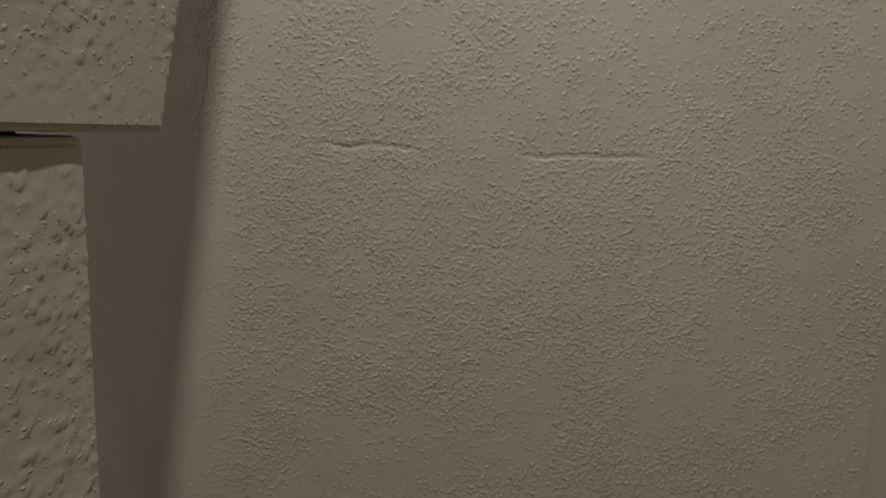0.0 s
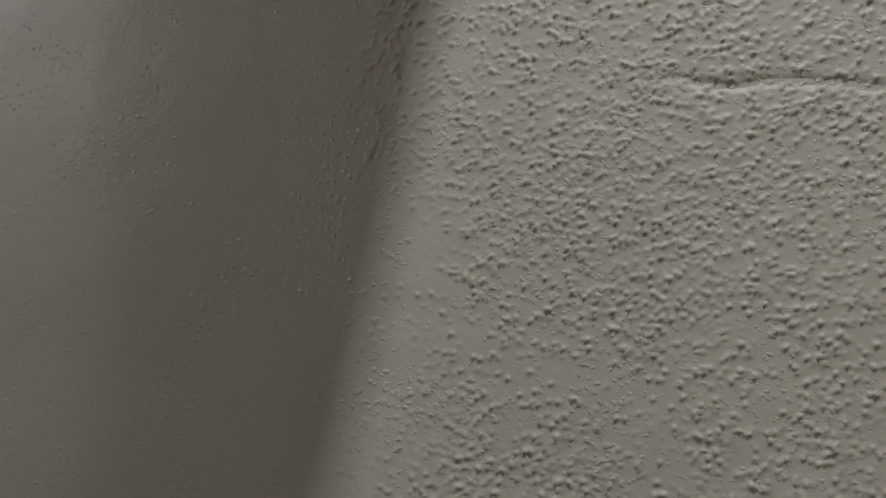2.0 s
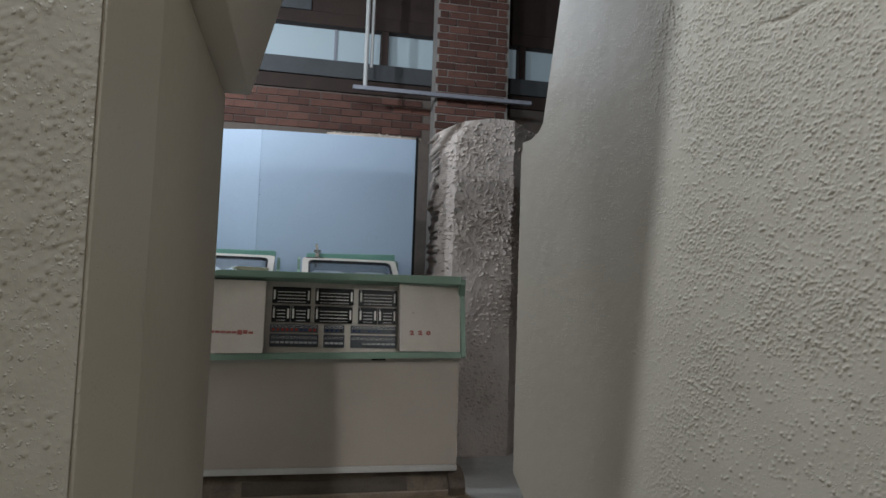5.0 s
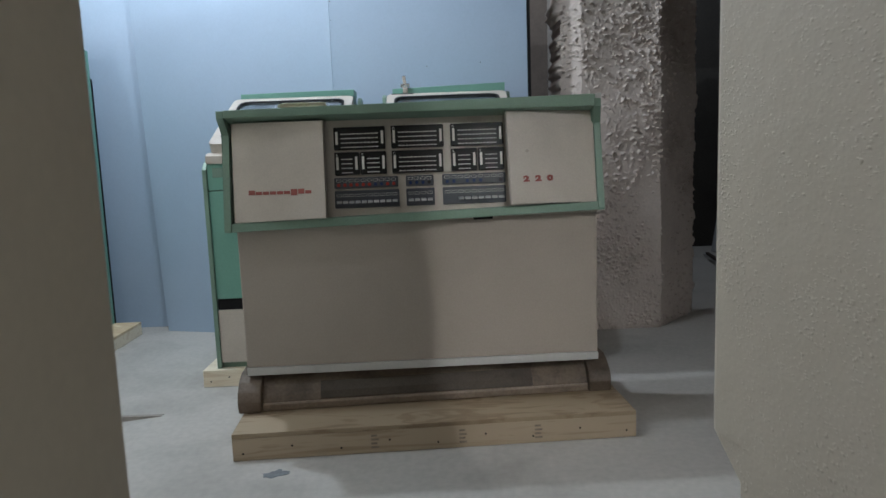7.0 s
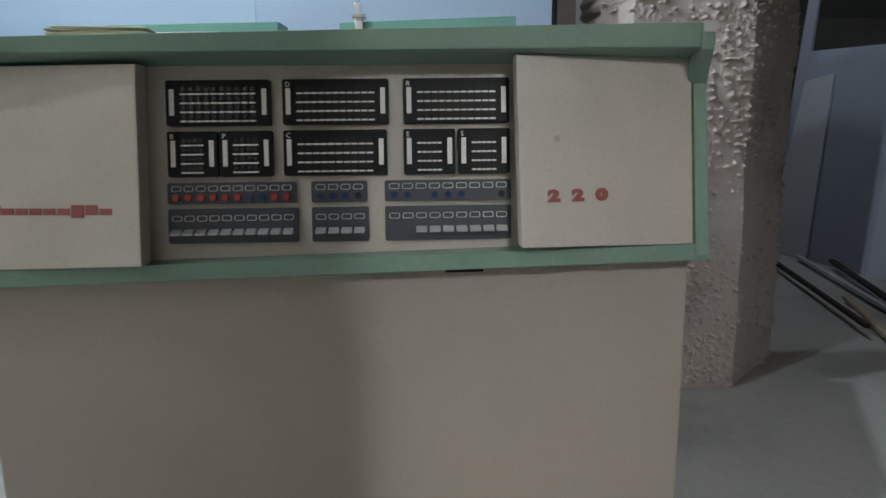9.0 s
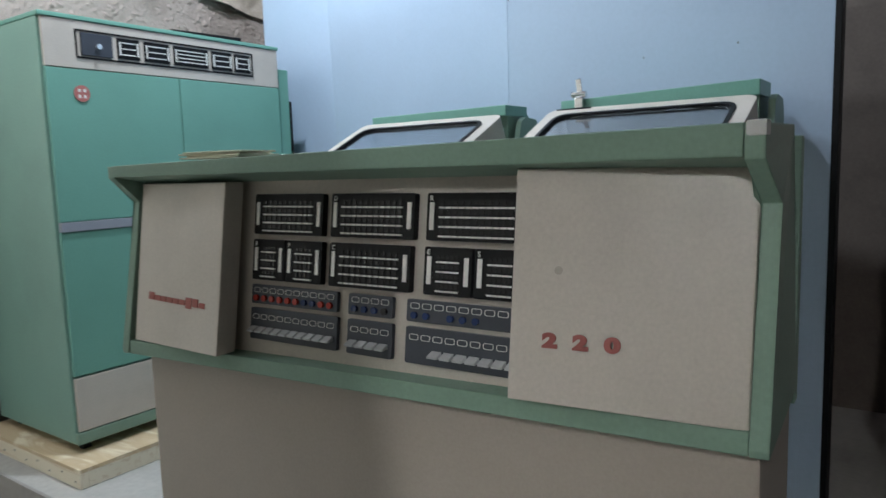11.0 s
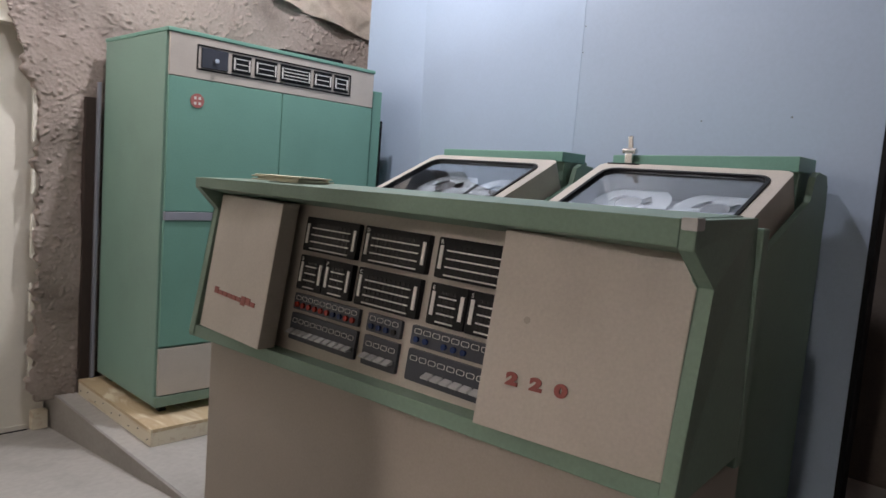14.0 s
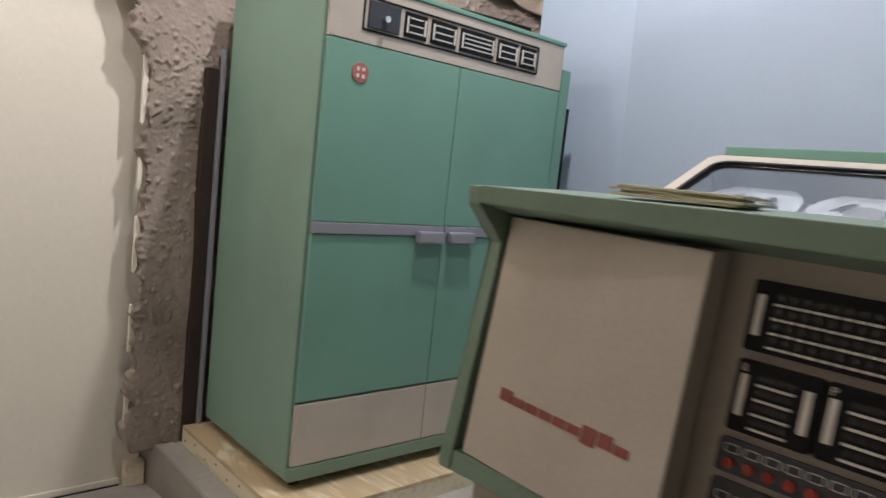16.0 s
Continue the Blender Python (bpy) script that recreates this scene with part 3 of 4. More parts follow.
# crumbs flattened near the free edge, imitating shade that hides their relief
ob = stucco_sheet("stucco_coat", 0.02, 2.30, 0.60, 2.45, lambda x, z: x > np.where(z > 1.765, 0.158 + 0.223 * (z - 1.80), np.where(z < 0.71, 0.097, 0.012)), 21,
                  joints=((0.95, 1.20, 1.815), (1.42, 1.72, 1.808)), relief=1.3, thin=(0.60, 0.78), flush=0.603)
ob.parent, ob.location = leaf, (0, -0.0012, 0)
low = stucco_sheet("stucco_coat", 0.05, 2.30, 0.04, 0.603, lambda x, z: x > 0.097, 22, 0.006, thin=(0.60, 0.78), flush=0.603)
low.parent, low.location = leaf, (0, -0.0012, 0)
tagged(low, "sprayed stucco crumbs", kind="stuff")
tagged(ob, "sprayed stucco crumbs", kind="stuff")
part("leaf_back", prism([(a + 0.03, c) for a, c in outline], "y", 0.1005, 0.14, 0.006), M_SMOOTH, leaf, "smooth plaster back layer")


# ---- pallets ----
def pallet(name, label, x0, x1, y0, y1, turn=0.0, high=0.090, top=None, rail=None):
    top, rail = top or M_PINE, rail or M_PINE
    p = thing(name, label, "pallet", ((x0 + x1) / 2, (y0 + y1) / 2, 0), turn, group="pallets")
    w, d = (x1 - x0) / 2, (y1 - y0) / 2
    part("plywood_top", box(-w, w, -d, d, high - 0.018, high, 0.002), top, p)
    for s in (-1, 1):
        part("end_rail", box(-w, w, min(s * d, s * (d - 0.038)), max(s * d, s * (d - 0.038)), 0.001, high - 0.0185, 0.002), rail, p)
        part("side_rail", box(min(s * w, s * (w - 0.038)), max(s * w, s * (w - 0.038)), -d + 0.0385, d - 0.0385, 0.001, high - 0.0185, 0.002), rail, p)
    for k in (-0.35, 0.0, 0.3):
        part("cross_rail", box(k * 2 * w - 0.02, k * 2 * w + 0.02, -d + 0.039, d - 0.039, 0.002, high - 0.019), rail, p)
    for i in range(9):
        xx = -w + 0.04 + (2 * w - 0.08) * i / 8
        part("nail", cylinder(0.004, 0.003, pose(xx, -d - 0.001, 0.03 + 0.022 * (i % 2), 90), 8), M_BLACK, p)
    return p


# this pallet's wood carries the shade under the console in its colours
p = pallet("console_pallet", "pale pine and plywood pallet under the console", -0.49, 1.12, 3.168, 3.975, 3.0, 0.110, M_PLY, M_PINE_DARKENED)
for x0 in (-0.265, 0.085, 0.39):
    for i in range(4):
        part("stamp_mark", box(x0, x0 + 0.03 - 0.006 * (i % 2), -0.4045, -0.4036, 0.02 + i * 0.016, 0.028 + i * 0.016), M_STAMP, p, "faded grey ink stamp bars")
pallet("cabinet_pallet", "pale pine and plywood pallet under the green cabinet", -2.695, -1.715, 3.79, 5.29, top=M_PLYPALE)
pallet("tape_pallet", "pale pine pallet under a tape unit", -0.885, -0.03, 4.06, 4.92)
pallet("tape_pallet", "pale pine pallet under a tape unit", 0.02, 0.90, 4.06, 4.91)


# ---- control console ----
console = thing("control_console", "cream and green vintage computer control console on a pallet", "console", (-0.5, 3.35, 0.0), 1.7)
W = 1.565
side = [(0.0, 1.335), (0.0, 1.365), (0.29, 1.371), (0.29, 0.921), (0.0, 0.900), (-0.002, 0.912), (0.068, 1.272)]


def risen(bm):
    for q in bm.verts:
        if q.co.x > W - 0.06:
            q.co.x -= 0.014 * min(1, max(0, (q.co.z - 1.27) / 0.06))
        q.co.z += 0.020 * q.co.x / W * min(1, max(0, (q.co.z - 1.337) / 0.026))
    return bm


def tilted(bm):
    """The bottom of the hood sags a little towards its left end."""
    for q in bm.verts:
        if q.co.z < 1.0:
            q.co.z += -0.024 + 0.036 * q.co.x / W
    return bm


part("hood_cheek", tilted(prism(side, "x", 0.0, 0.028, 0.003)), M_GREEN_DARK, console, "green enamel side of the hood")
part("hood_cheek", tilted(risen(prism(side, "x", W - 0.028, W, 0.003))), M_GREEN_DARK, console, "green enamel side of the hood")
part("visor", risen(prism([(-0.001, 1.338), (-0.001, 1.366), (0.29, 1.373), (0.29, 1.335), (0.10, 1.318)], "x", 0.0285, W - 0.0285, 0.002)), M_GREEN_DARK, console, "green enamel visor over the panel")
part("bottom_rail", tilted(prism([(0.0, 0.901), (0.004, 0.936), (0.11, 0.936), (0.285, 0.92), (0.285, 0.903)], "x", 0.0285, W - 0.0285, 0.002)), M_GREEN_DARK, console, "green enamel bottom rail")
part("corner_patch", risen(prism([(W - 0.026, -0.0025), (W + 0.001, -0.0025), (W + 0.001, 0.03), (W - 0.008, 0.010)], "z", 1.354, 1.3685, 0.002)), M_WHITE, console, "bare metal chipped corner")
# doors that cover the ends of the panel


def slab(corners, back):
    """A thick board from the four corners of its front, low left first, counter-clockwise."""
    bm = bmesh.new()
    f = [bm.verts.new(p) for p in corners]
    g = [bm.verts.new((p[0], p[1] + back, p[2])) for p in corners]
    bm.faces.new(f)
    bm.faces.new(g[::-1])
    for i in range(4):
        j = (i + 1) % 4
        bm.faces.new((f[i], g[i], g[j], f[j]))
    bmesh.ops.bevel(bm, geom=list(bm.edges), offset=0.003, segments=2, affect="EDGES", profile=0.6)
    return bm


# each stands ajar: the edge towards the displays is proud
left_door = part("left_door", slab([(0.042, 0.0105, 0.914), (0.418, -0.0305, 0.925), (0.418, 0.028, 1.318), (0.042, 0.070, 1.318)], 0.055), M_CREAM, console, "cream cover door ajar, with red badge bars")
right_door = part("right_door", slab([(1.170, -0.040, 0.952), (1.535, 0.0106, 0.945), (1.535, 0.076, 1.325), (1.163, 0.0259, 1.330)], 0.05), M_CREAM, console, "cream cover door ajar and hanging low")


def on_left(u, z):
    return pose(u, 0.014 - 0.1117 * (u - 0.042) + 0.1474 * (z - 0.938), z, -8.4, 0, -6.4)


def on_right(u, z):
    return pose(u, -0.0468 + 0.137 * (u - 1.163) + 0.172 * (z - 0.918), z, -9.8, 0, 7.8)


bm = bmesh.new()
for i in range(9):
    h = 0.019 if i == 0 else (0.020 if i in (6, 7) else 0.013)
    x = 0.104 + i * 0.0290
    one = box(0, 0.0265 if i == 0 else 0.0255, -0.002, 0.002, -0.006 if i == 6 else 0, h, 0.0006)
    one.transform(on_left(x, 1.026))
    me = bpy.data.meshes.new("bar")
    one.to_mesh(me)
    one.free()
    bm.from_mesh(me)
    bpy.data.meshes.remove(me)
part("badge_lettering", bm, M_RED, left_door, "faded red badge bars")
for i, ch in enumerate("220"):
    cu = bpy.data.curves.new("numeral", "FONT")
    cu.body, cu.size, cu.extrude, cu.offset = ch, 0.036, 0.0015, 0.0026
    ob = new("numeral", cu)
    dg = bpy.context.evaluated_depsgraph_get()
    me = bpy.data.meshes.new_from_object(ob.evaluated_get(dg))
    bpy.data.objects.remove(ob)
    me.transform(on_right(1.226 + i * 0.050, 1.042) @ pose(0, -0.001, 0, 90) @ Matrix.Diagonal((1.25, 0.85, 1, 1)))
    me.materials.clear()
    me.materials.append(M_RED)
    ob = new("numeral", me)
    ob.parent = right_door
    tagged(ob, "red painted numeral")
part("smudge", cylinder(0.007, 0.0006, on_right(1.245, 1.165) @ pose(0, -0.0004, 0, 90)), M_BODY, right_door, "grey rubbed smudge")
# display board
board = part("display_board", prism([(0.0465, 0.898), (0.106, 1.318), (0.14, 1.318), (0.14, 0.898)], "x", 0.030, W - 0.030), M_CREAM, console, "cream board behind the displays")


def board_y(z):
    return 0.052 + (z - 0.937) * 0.054 / 0.381


def lean(x, z, y=0.0):
    """A spot on the leaning board: its local x to the right, z up, y away from the board towards the front."""
    return pose(x, board_y(z) - y, z, -8.1)


LAMP = bpy.data.meshes.new("lamp")
bm = cylinder(0.0046, 0.0024, None, 8)
bm.to_mesh(LAMP)
bm.free()
LAMP.materials.append(M_LENS)


def register(x0, x1, z0, z1, cols, rows, letter=""):
    """One black lamp register: bezel, lamps in rows, ivory bars between rows, ivory end tabs."""
    w, h = x1 - x0, z1 - z0
    m = lean((x0 + x1) / 2, (z0 + z1) / 2)
    bm = prism(rounded(w, h, 0.004, 2), "y", -0.016, 0.004)
    bm.transform(m)
    reg = part("lamp_register", bm, M_BLACK, console, "black lamp register block")
    tab = 0.010
    for s in (-1, 1):
        bm = box(s * (w / 2 - 0.012) - tab / 2, s * (w / 2 - 0.012) + tab / 2, -0.018, -0.0155, -h * 0.28, h * 0.30, 0.0008)
        bm.transform(m)
        part("end_tab", bm, M_STRIP, reg)
    iw = w - 0.056
    dash = bpy.data.meshes.new("ivory_dash")
    bm = box(-iw * 0.43 / cols, iw * 0.43 / cols, -0.001, 0.0015, -h * 0.07 / rows, h * 0.07 / rows)
    bm.to_mesh(dash)
    bm.free()
    dash.materials.append(M_STRIP)
    for r in range(rows):
        z = h * 0.36 - (r + 0.5) * h * 0.80 / rows
        if cols < 5:
            bm = box(-iw / 2, iw / 2, -0.0185, -0.0155, z - h * 0.355 / rows, z - h * 0.215 / rows)
            bm.transform(m)
            part("ivory_bar", bm, M_STRIP, reg)
        else:
            for c in range(cols):
                ob = new("ivory_dash", dash)
                ob.parent = reg
                ob.matrix_local = m @ pose(-iw / 2 + iw * (c + 0.5) / cols, -0.0175, z - h * 0.285 / rows)
        for c in range(cols):
            x = -iw / 2 + iw * (c + 0.5) / cols
            ob = new("lamp", LAMP)
            ob.parent = reg
            ob.matrix_local = m @ pose(x, -0.0163, z + h * 0.13 / rows, 90)
    if letter:
        cu = bpy.data.curves.new("letter", "FONT")
        cu.body, cu.size, cu.extrude = letter, 0.014, 0.0005
        ob = new("letter", cu)
        me = bpy.data.meshes.new_from_object(ob.evaluated_get(bpy.context.evaluated_depsgraph_get()))
        bpy.data.objects.remove(ob)
        me.transform(m @ pose(-w / 2 + 0.006, -0.0165, h / 2 - 0.015, 90))
        me.materials.clear()
        me.materials.append(M_STRIP)
        ob = new("letter", me)
        ob.parent = reg


def strip_panel(x0, x1, z0, z1, count, lamps=None, keys=0):
    """A dark strip with outlined legend tabs, and lamps or paddle switches under them."""
    w, h = x1 - x0, z1 - z0
    m = lean((x0 + x1) / 2, (z0 + z1) / 2)
    bm = prism(rounded(w, h, 0.004, 2), "y", -0.010, 0.004)
    bm.transform(m)
    p = part("switch_panel" if keys else "lamp_panel", bm, M_NAVY, console, "dark blue-grey panel")
    step = (w - 0.012) / count
    zt = h * 0.22
    for i in range(count):
        x = -w / 2 + 0.006 + step * (i + 0.5)
        bm = frame_ring([(x + a, zt + b) for a, b in rounded(step * 0.78, 0.0115, 0.0035, 2)], [(x + a, zt + b) for a, b in rounded(step * 0.78 - 0.0022, 0.0095, 0.0028, 2)], "y", -0.0112, -0.0098)
        bm.transform(m)
        part("legend_tab", bm, M_STRIP, p)
        if lamps and i < len(lamps) and lamps[i] != " ":
            bm = cylinder(0.0072, 0.006, pose(x, -0.013, -h * 0.2, 90), 10)
            bm.transform(m)
            part("lamp", bm, {"r": M_REDLENS, "b": M_BLUELENS, "d": M_LENS}[lamps[i]], p)
        if keys and i >= count - keys:
            bm = prism([(-0.010, -0.006), (-0.029, -0.0095), (-0.030, -0.0055), (-0.012, 0.004)], "x", x - step * 0.40, x + step * 0.40, 0.0008)
            bm.transform(m @ pose(0, 0, -h * 0.14))
            part("paddle_switch", bm, M_KEY, p)


register(0.453, 0.665, 1.195, 1.287, 10, 4)
register(0.690, 0.908, 1.195, 1.287, 11, 4, "D")
register(0.938, 1.158, 1.195, 1.287, 11, 4, "R")
register(0.453, 0.555, 1.091, 1.184, 4, 4, "B")
register(0.559, 0.667, 1.091, 1.184, 4, 4, "P")
register(0.690, 0.903, 1.091, 1.184, 10, 4, "C")
register(0.937, 1.045, 1.091, 1.184, 5, 4, "E")
register(1.050, 1.158, 1.091, 1.184, 5, 4, "S")
strip_panel(0.448, 0.712, 1.036, 1.080, 10, "rrrrrrbbrr")
strip_panel(0.744, 0.860, 1.036, 1.080, 4, "bbbd")
strip_panel(0.896, 1.160, 1.036, 1.080, 9, "bb bbb  d")
strip_panel(0.448, 0.715, 0.955, 1.027, 10, None, 10)
strip_panel(0.744, 0.862, 0.955, 1.027, 4, None, 4)
strip_panel(0.896, 1.160, 0.955, 1.027, 9, None, 7)
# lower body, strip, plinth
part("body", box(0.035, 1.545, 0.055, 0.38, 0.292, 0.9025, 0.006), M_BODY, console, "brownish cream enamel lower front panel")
part("hood_back", box(0.002, W - 0.002, 0.2915, 0.325, 0.904, 1.372, 0.004), M_GREEN_DARK, console, "green enamel back of the hood")
part("kick_strip", box(0.036, 1.546, 0.048, 0.37, 0.258, 0.2915, 0.003), M_WHITE, console, "off-white strip under the body")
BASE = pose(0.78, 0, 0, 0, 0, 2.2) @ pose(-0.78, 0.10, 0.02)
for x0 in (0.0, 1.505):
    foot = [(-0.075, 0.091), (-0.085, 0.14), (-0.07, 0.18), (-0.03, 0.215), (0.03, 0.237), (0.40, 0.237), (0.40, 0.091)]
    bm = prism(foot, "x", x0, x0 + 0.10, 0.010)
    bm.transform(BASE)
    part("foot", bm, M_BROWN, console, "rounded grey-brown foot")
bar = [(-0.055, 0.093), (-0.062, 0.13), (-0.05, 0.155), (-0.02, 0.19), (0.03, 0.232), (0.38, 0.236), (0.38, 0.093)]
bm = prism(bar, "x", 0.1005, 1.5045, 0.004)
bm.transform(BASE)
part("foot_bar", bm, M_BROWN, console, "worn grey-brown foot bar")
bm = prism([(-0.064, 0.135), (-0.055, 0.165), (-0.022, 0.20), (-0.019, 0.194), (-0.05, 0.157), (-0.058, 0.13)], "x", 0.345, 1.26, 0.002)
bm.transform(BASE)
part("foot_pad", bm, M_PAD, console, "dark rubbed pad on the foot bar")
bm = prism([(-0.062, 0.094), (-0.068, 0.12), (-0.064, 0.128), (-0.056, 0.128), (-0.055, 0.094)], "x", 0.101, 1.504, 0.001)
bm.transform(BASE)
part("bar_lip", bm, M_LIP, console, "lighter worn lip of the foot bar")
part("latch", box(1.02, 1.10, 0.03, 0.06, 0.889, 0.9025, 0.002), M_BLACK, console, "black latch under the rail")

# papers on the visor
papers = thing("paper_stack", "yellowed loose papers lying on the console top", "paper", (-0.175, 3.475, 1.3745), 9)
for i, (x, y, a, k) in enumerate(((-0.005, 0.0, 3, 0.0008), (0.012, 0.004, -4, 0.0050), (-0.012, 0.006, 6, 0.0092), (0.006, 0.0, 1, 0.0134))):
    bm = box(-0.088, 0.088, -0.065, 0.065, 0, 0.004, 0.001)
    bm.transform(pose(x, y, k, 0, 0, a))
    part("paper_sheet", bm, M_PAPER, papers)


# ---- tape units ----
def tape_unit(at, w=0.76, knob=False, rise=0.008):
    t = thing("tape_unit", "green tape unit with a sloping glass reel window", "tape unit", at, group="tape units")
    sidep = [(0.0, 0.0), (0.0, 1.04), (0.03, 1.07), (0.645, 1.345), (0.665, 1.405 + rise), (0.70, 1.422 + rise), (0.785, 1.415 + rise), (0.81, 1.38 + rise), (0.815, 1.32), (0.815, 0.0)]
    for s in (0, 1):
        x0 = 0.0 if s == 0 else w - 0.022
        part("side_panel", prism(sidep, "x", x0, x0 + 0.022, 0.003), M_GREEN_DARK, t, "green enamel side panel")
    part("front_door", box(0.0225, w - 0.0225, 0.012, 0.03, 0.37, 0.93, 0.004), M_GREEN, t, "green enamel front door")
    part("upper_panel", box(0.0225, w - 0.0225, 0.012, 0.03, 0.935, 1.068, 0.004), M_GREEN, t, "green darker patch for the shade of a recessed pull panel")
    # no recess is cut: the pull's shade is a darker green patch
    part("pull_shade_patch", box(0.05, 0.22, 0.0085, 0.012, 1.0, 1.05, 0.002), M_GREEN_DARK, t, "darker patch for the shade of a recessed pull")
    part("badge", box(0.10, 0.14, 0.0085, 0.0118, 0.94, 0.975, 0.003), M_RED, t, "small red badge")
    part("kick_panel", box(0.0225, w - 0.0225, 0.010, 0.03, 0.03, 0.31, 0.004), M_CREAM, t, "cream kick panel")
    # black block put in as the shade inside this gap
    part("gap_shade_block", box(0.024, w - 0.024, 0.02, 0.6, 0.312, 0.368), M_BLACK, t, "black block for the shade in the gap above the kick panel")
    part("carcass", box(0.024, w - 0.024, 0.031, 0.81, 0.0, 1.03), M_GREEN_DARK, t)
    # window box, leaning back
    m = pose(w / 2, 0.322, 1.262, -64.7)
    bw, bh = w - 0.07, 0.63
    lid = rounded(bw, bh, 0.035, 4)
    bm = frame_ring(lid, rounded(bw - 0.09, bh - 0.11, 0.05, 4), "y", -0.045, 0.13)
    bm.transform(m)
    win = part("window_frame", bm, M_CREAM, t, "cream frame of the reel window")
    bm = frame_ring(rounded(bw - 0.088, bh - 0.108, 0.05, 4), rounded(bw - 0.112, bh - 0.132, 0.042, 4), "y", -0.050, -0.03)
    bm.transform(m)
    part("gasket", bm, M_BLACK, win, "black rubber gasket")
    bm = frame_ring(rounded(bw - 0.0905, bh - 0.1105, 0.05, 4), rounded(bw - 0.096, bh - 0.116, 0.047, 4), "y", -0.0295, 0.0695)
    bm.transform(m)
    part("liner", bm, M_DECK, win, "dark grey inner liner")
    bm = prism(rounded(bw - 0.112, bh - 0.132, 0.042, 4), "y", -0.040, -0.036)
    bm.transform(m)
    g = part("glass_pane", bm, M_GLASS, win, "clear glass")
    g.visible_shadow = False
    bm = prism(rounded(bw - 0.10, bh - 0.12, 0.05, 4), "y", 0.07, 0.08)
    bm.transform(m)
    part("reel_deck", bm, M_DECK, t, "dark grey reel deck")
    part("lip", prism([(0.0, 1.07), (0.0, 1.11), (0.04, 1.125), (0.10, 1.12), (0.10, 1.07)], "x", 0.0225, w - 0.0225, 0.004), M_CREAM, t, "cream lip under the window")
    for s in (-1, 1):
        mm = m @ pose(s * bw * 0.222, 0.045, 0.14, 90)
        # each reel: flange with three cut-outs, hub
        bm = bmesh.new()
        k = 60
        outer, inner = 0.146, 0.042
        for zz in (-0.008, 0.008):
            for i in range(k):
                a0, a1 = 2 * math.pi * i / k, 2 * math.pi * (i + 1) / k
                cut = (i % 20) < 9
                r0 = 0.084 if cut else inner
                q = [bm.verts.new((r * math.cos(b), r * math.sin(b), zz)) for r, b in ((r0, a0), (outer, a0), (outer, a1), (r0, a1))]
                bm.faces.new(q)
        bmesh.ops.remove_doubles(bm, verts=bm.verts, dist=0.0001)
        r = bmesh.ops.extrude_face_region(bm, geom=list(bm.faces))
        for q in (gm for gm in r["geom"] if isinstance(gm, bmesh.types.BMVert)):
            q.co.z += 0.002
        bm.transform(mm)
        reel = part("tape_reel", bm, M_REEL, t, "pale frosted tape reel")
        bm = cylinder(0.046, 0.03, mm, 24)
        part("hub", bm, M_METAL, reel, "metal hub")
    # top cap
    bm = box(0.065, w - 0.035, 0.605, 0.775, 1.438, 1.466, 0.003)
    for q in bm.verts:
        q.co.z += rise * q.co.x / w * (1.0 if q.co.z > 1.452 else 0.2) - (0 if q.co.z > 1.452 else 0.006)
    part("top_cap", bm, M_GREEN, t, "green enamel top cap sitting askew")
    part("cap_back", box(w - 0.10, w - 0.041, 0.63, 0.80, 1.30, 1.436 + 0.85 * rise, 0.004), M_GREEN_DARK, t)
    if knob:
        bm = box(-0.010, 0.010, -0.004, 0.004, 0.0, 0.066, 0.003)
        bm.transform(pose(0.142, 0.600, 1.474, 0, -7))
        kn = part("catch", bm, M_METAL, t, "bright metal catch lever")
        part("catch_base", box(0.126, 0.157, 0.582, 0.6045, 1.436, 1.474, 0.004), M_METAL, kn)
        part("catch_pivot", cylinder(0.011, 0.052, pose(0.141, 0.592, 1.484, 0, 90), 12), M_METAL, kn)
        part("wire_loop", box(0.06, 0.19, 0.578, 0.584, 1.432, 1.438, 0.002), M_BLACK, kn, "black wire loop")
    return t


tape_unit((-0.815, 4.085, 0.0905))
tape_unit((0.0725, 4.085, 0.0905), knob=True, rise=0.020)

# ---- tall green cabinet; local x runs along its front, y goes back ----
cab = thing("green_cabinet", "tall mint green electronics cabinet with a cream header", "cabinet", (-1.875, 3.875, 0.0905), 90)
CW, CH = 1.315, 1.96
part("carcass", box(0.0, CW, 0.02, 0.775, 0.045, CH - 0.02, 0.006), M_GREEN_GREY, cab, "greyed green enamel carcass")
part("top_lid", box(-0.003, CW + 0.003, -0.006, 0.78, CH - 0.0195, CH, 0.004), M_GREEN, cab, "green enamel top lid")
for x in (0.05, CW - 0.09):
    for y in (0.06, 0.68):
        part("foot", box(x, x + 0.04, y, y + 0.04, 0.0, 0.0445), M_BLACK, cab)
header = part("header", box(0.012, CW - 0.004, 0.0, 0.0195, 1.732, CH - 0.021, 0.003), M_CREAM, cab, "cream header panel")
part("panel_frame", frame_ring([(0.64 + a, 1.84 + b) for a, b in rounded(0.98, 0.125, 0.004, 1)], [(0.64 + a, 1.84 + b) for a, b in rounded(0.966, 0.111, 0.003, 1)], "y", -0.004, 0.001), M_BLACK, header, "thin black frame line")
dial = part("dial_block", box(0.172, 0.318, -0.010, -0.0005, 1.79, 1.89, 0.003), M_NAVY, header, "dark block with a knob")
part("knob", cylinder(0.012, 0.02, pose(0.245, -0.02, 1.832, 90), 14), M_METAL, dial, "bright knob")
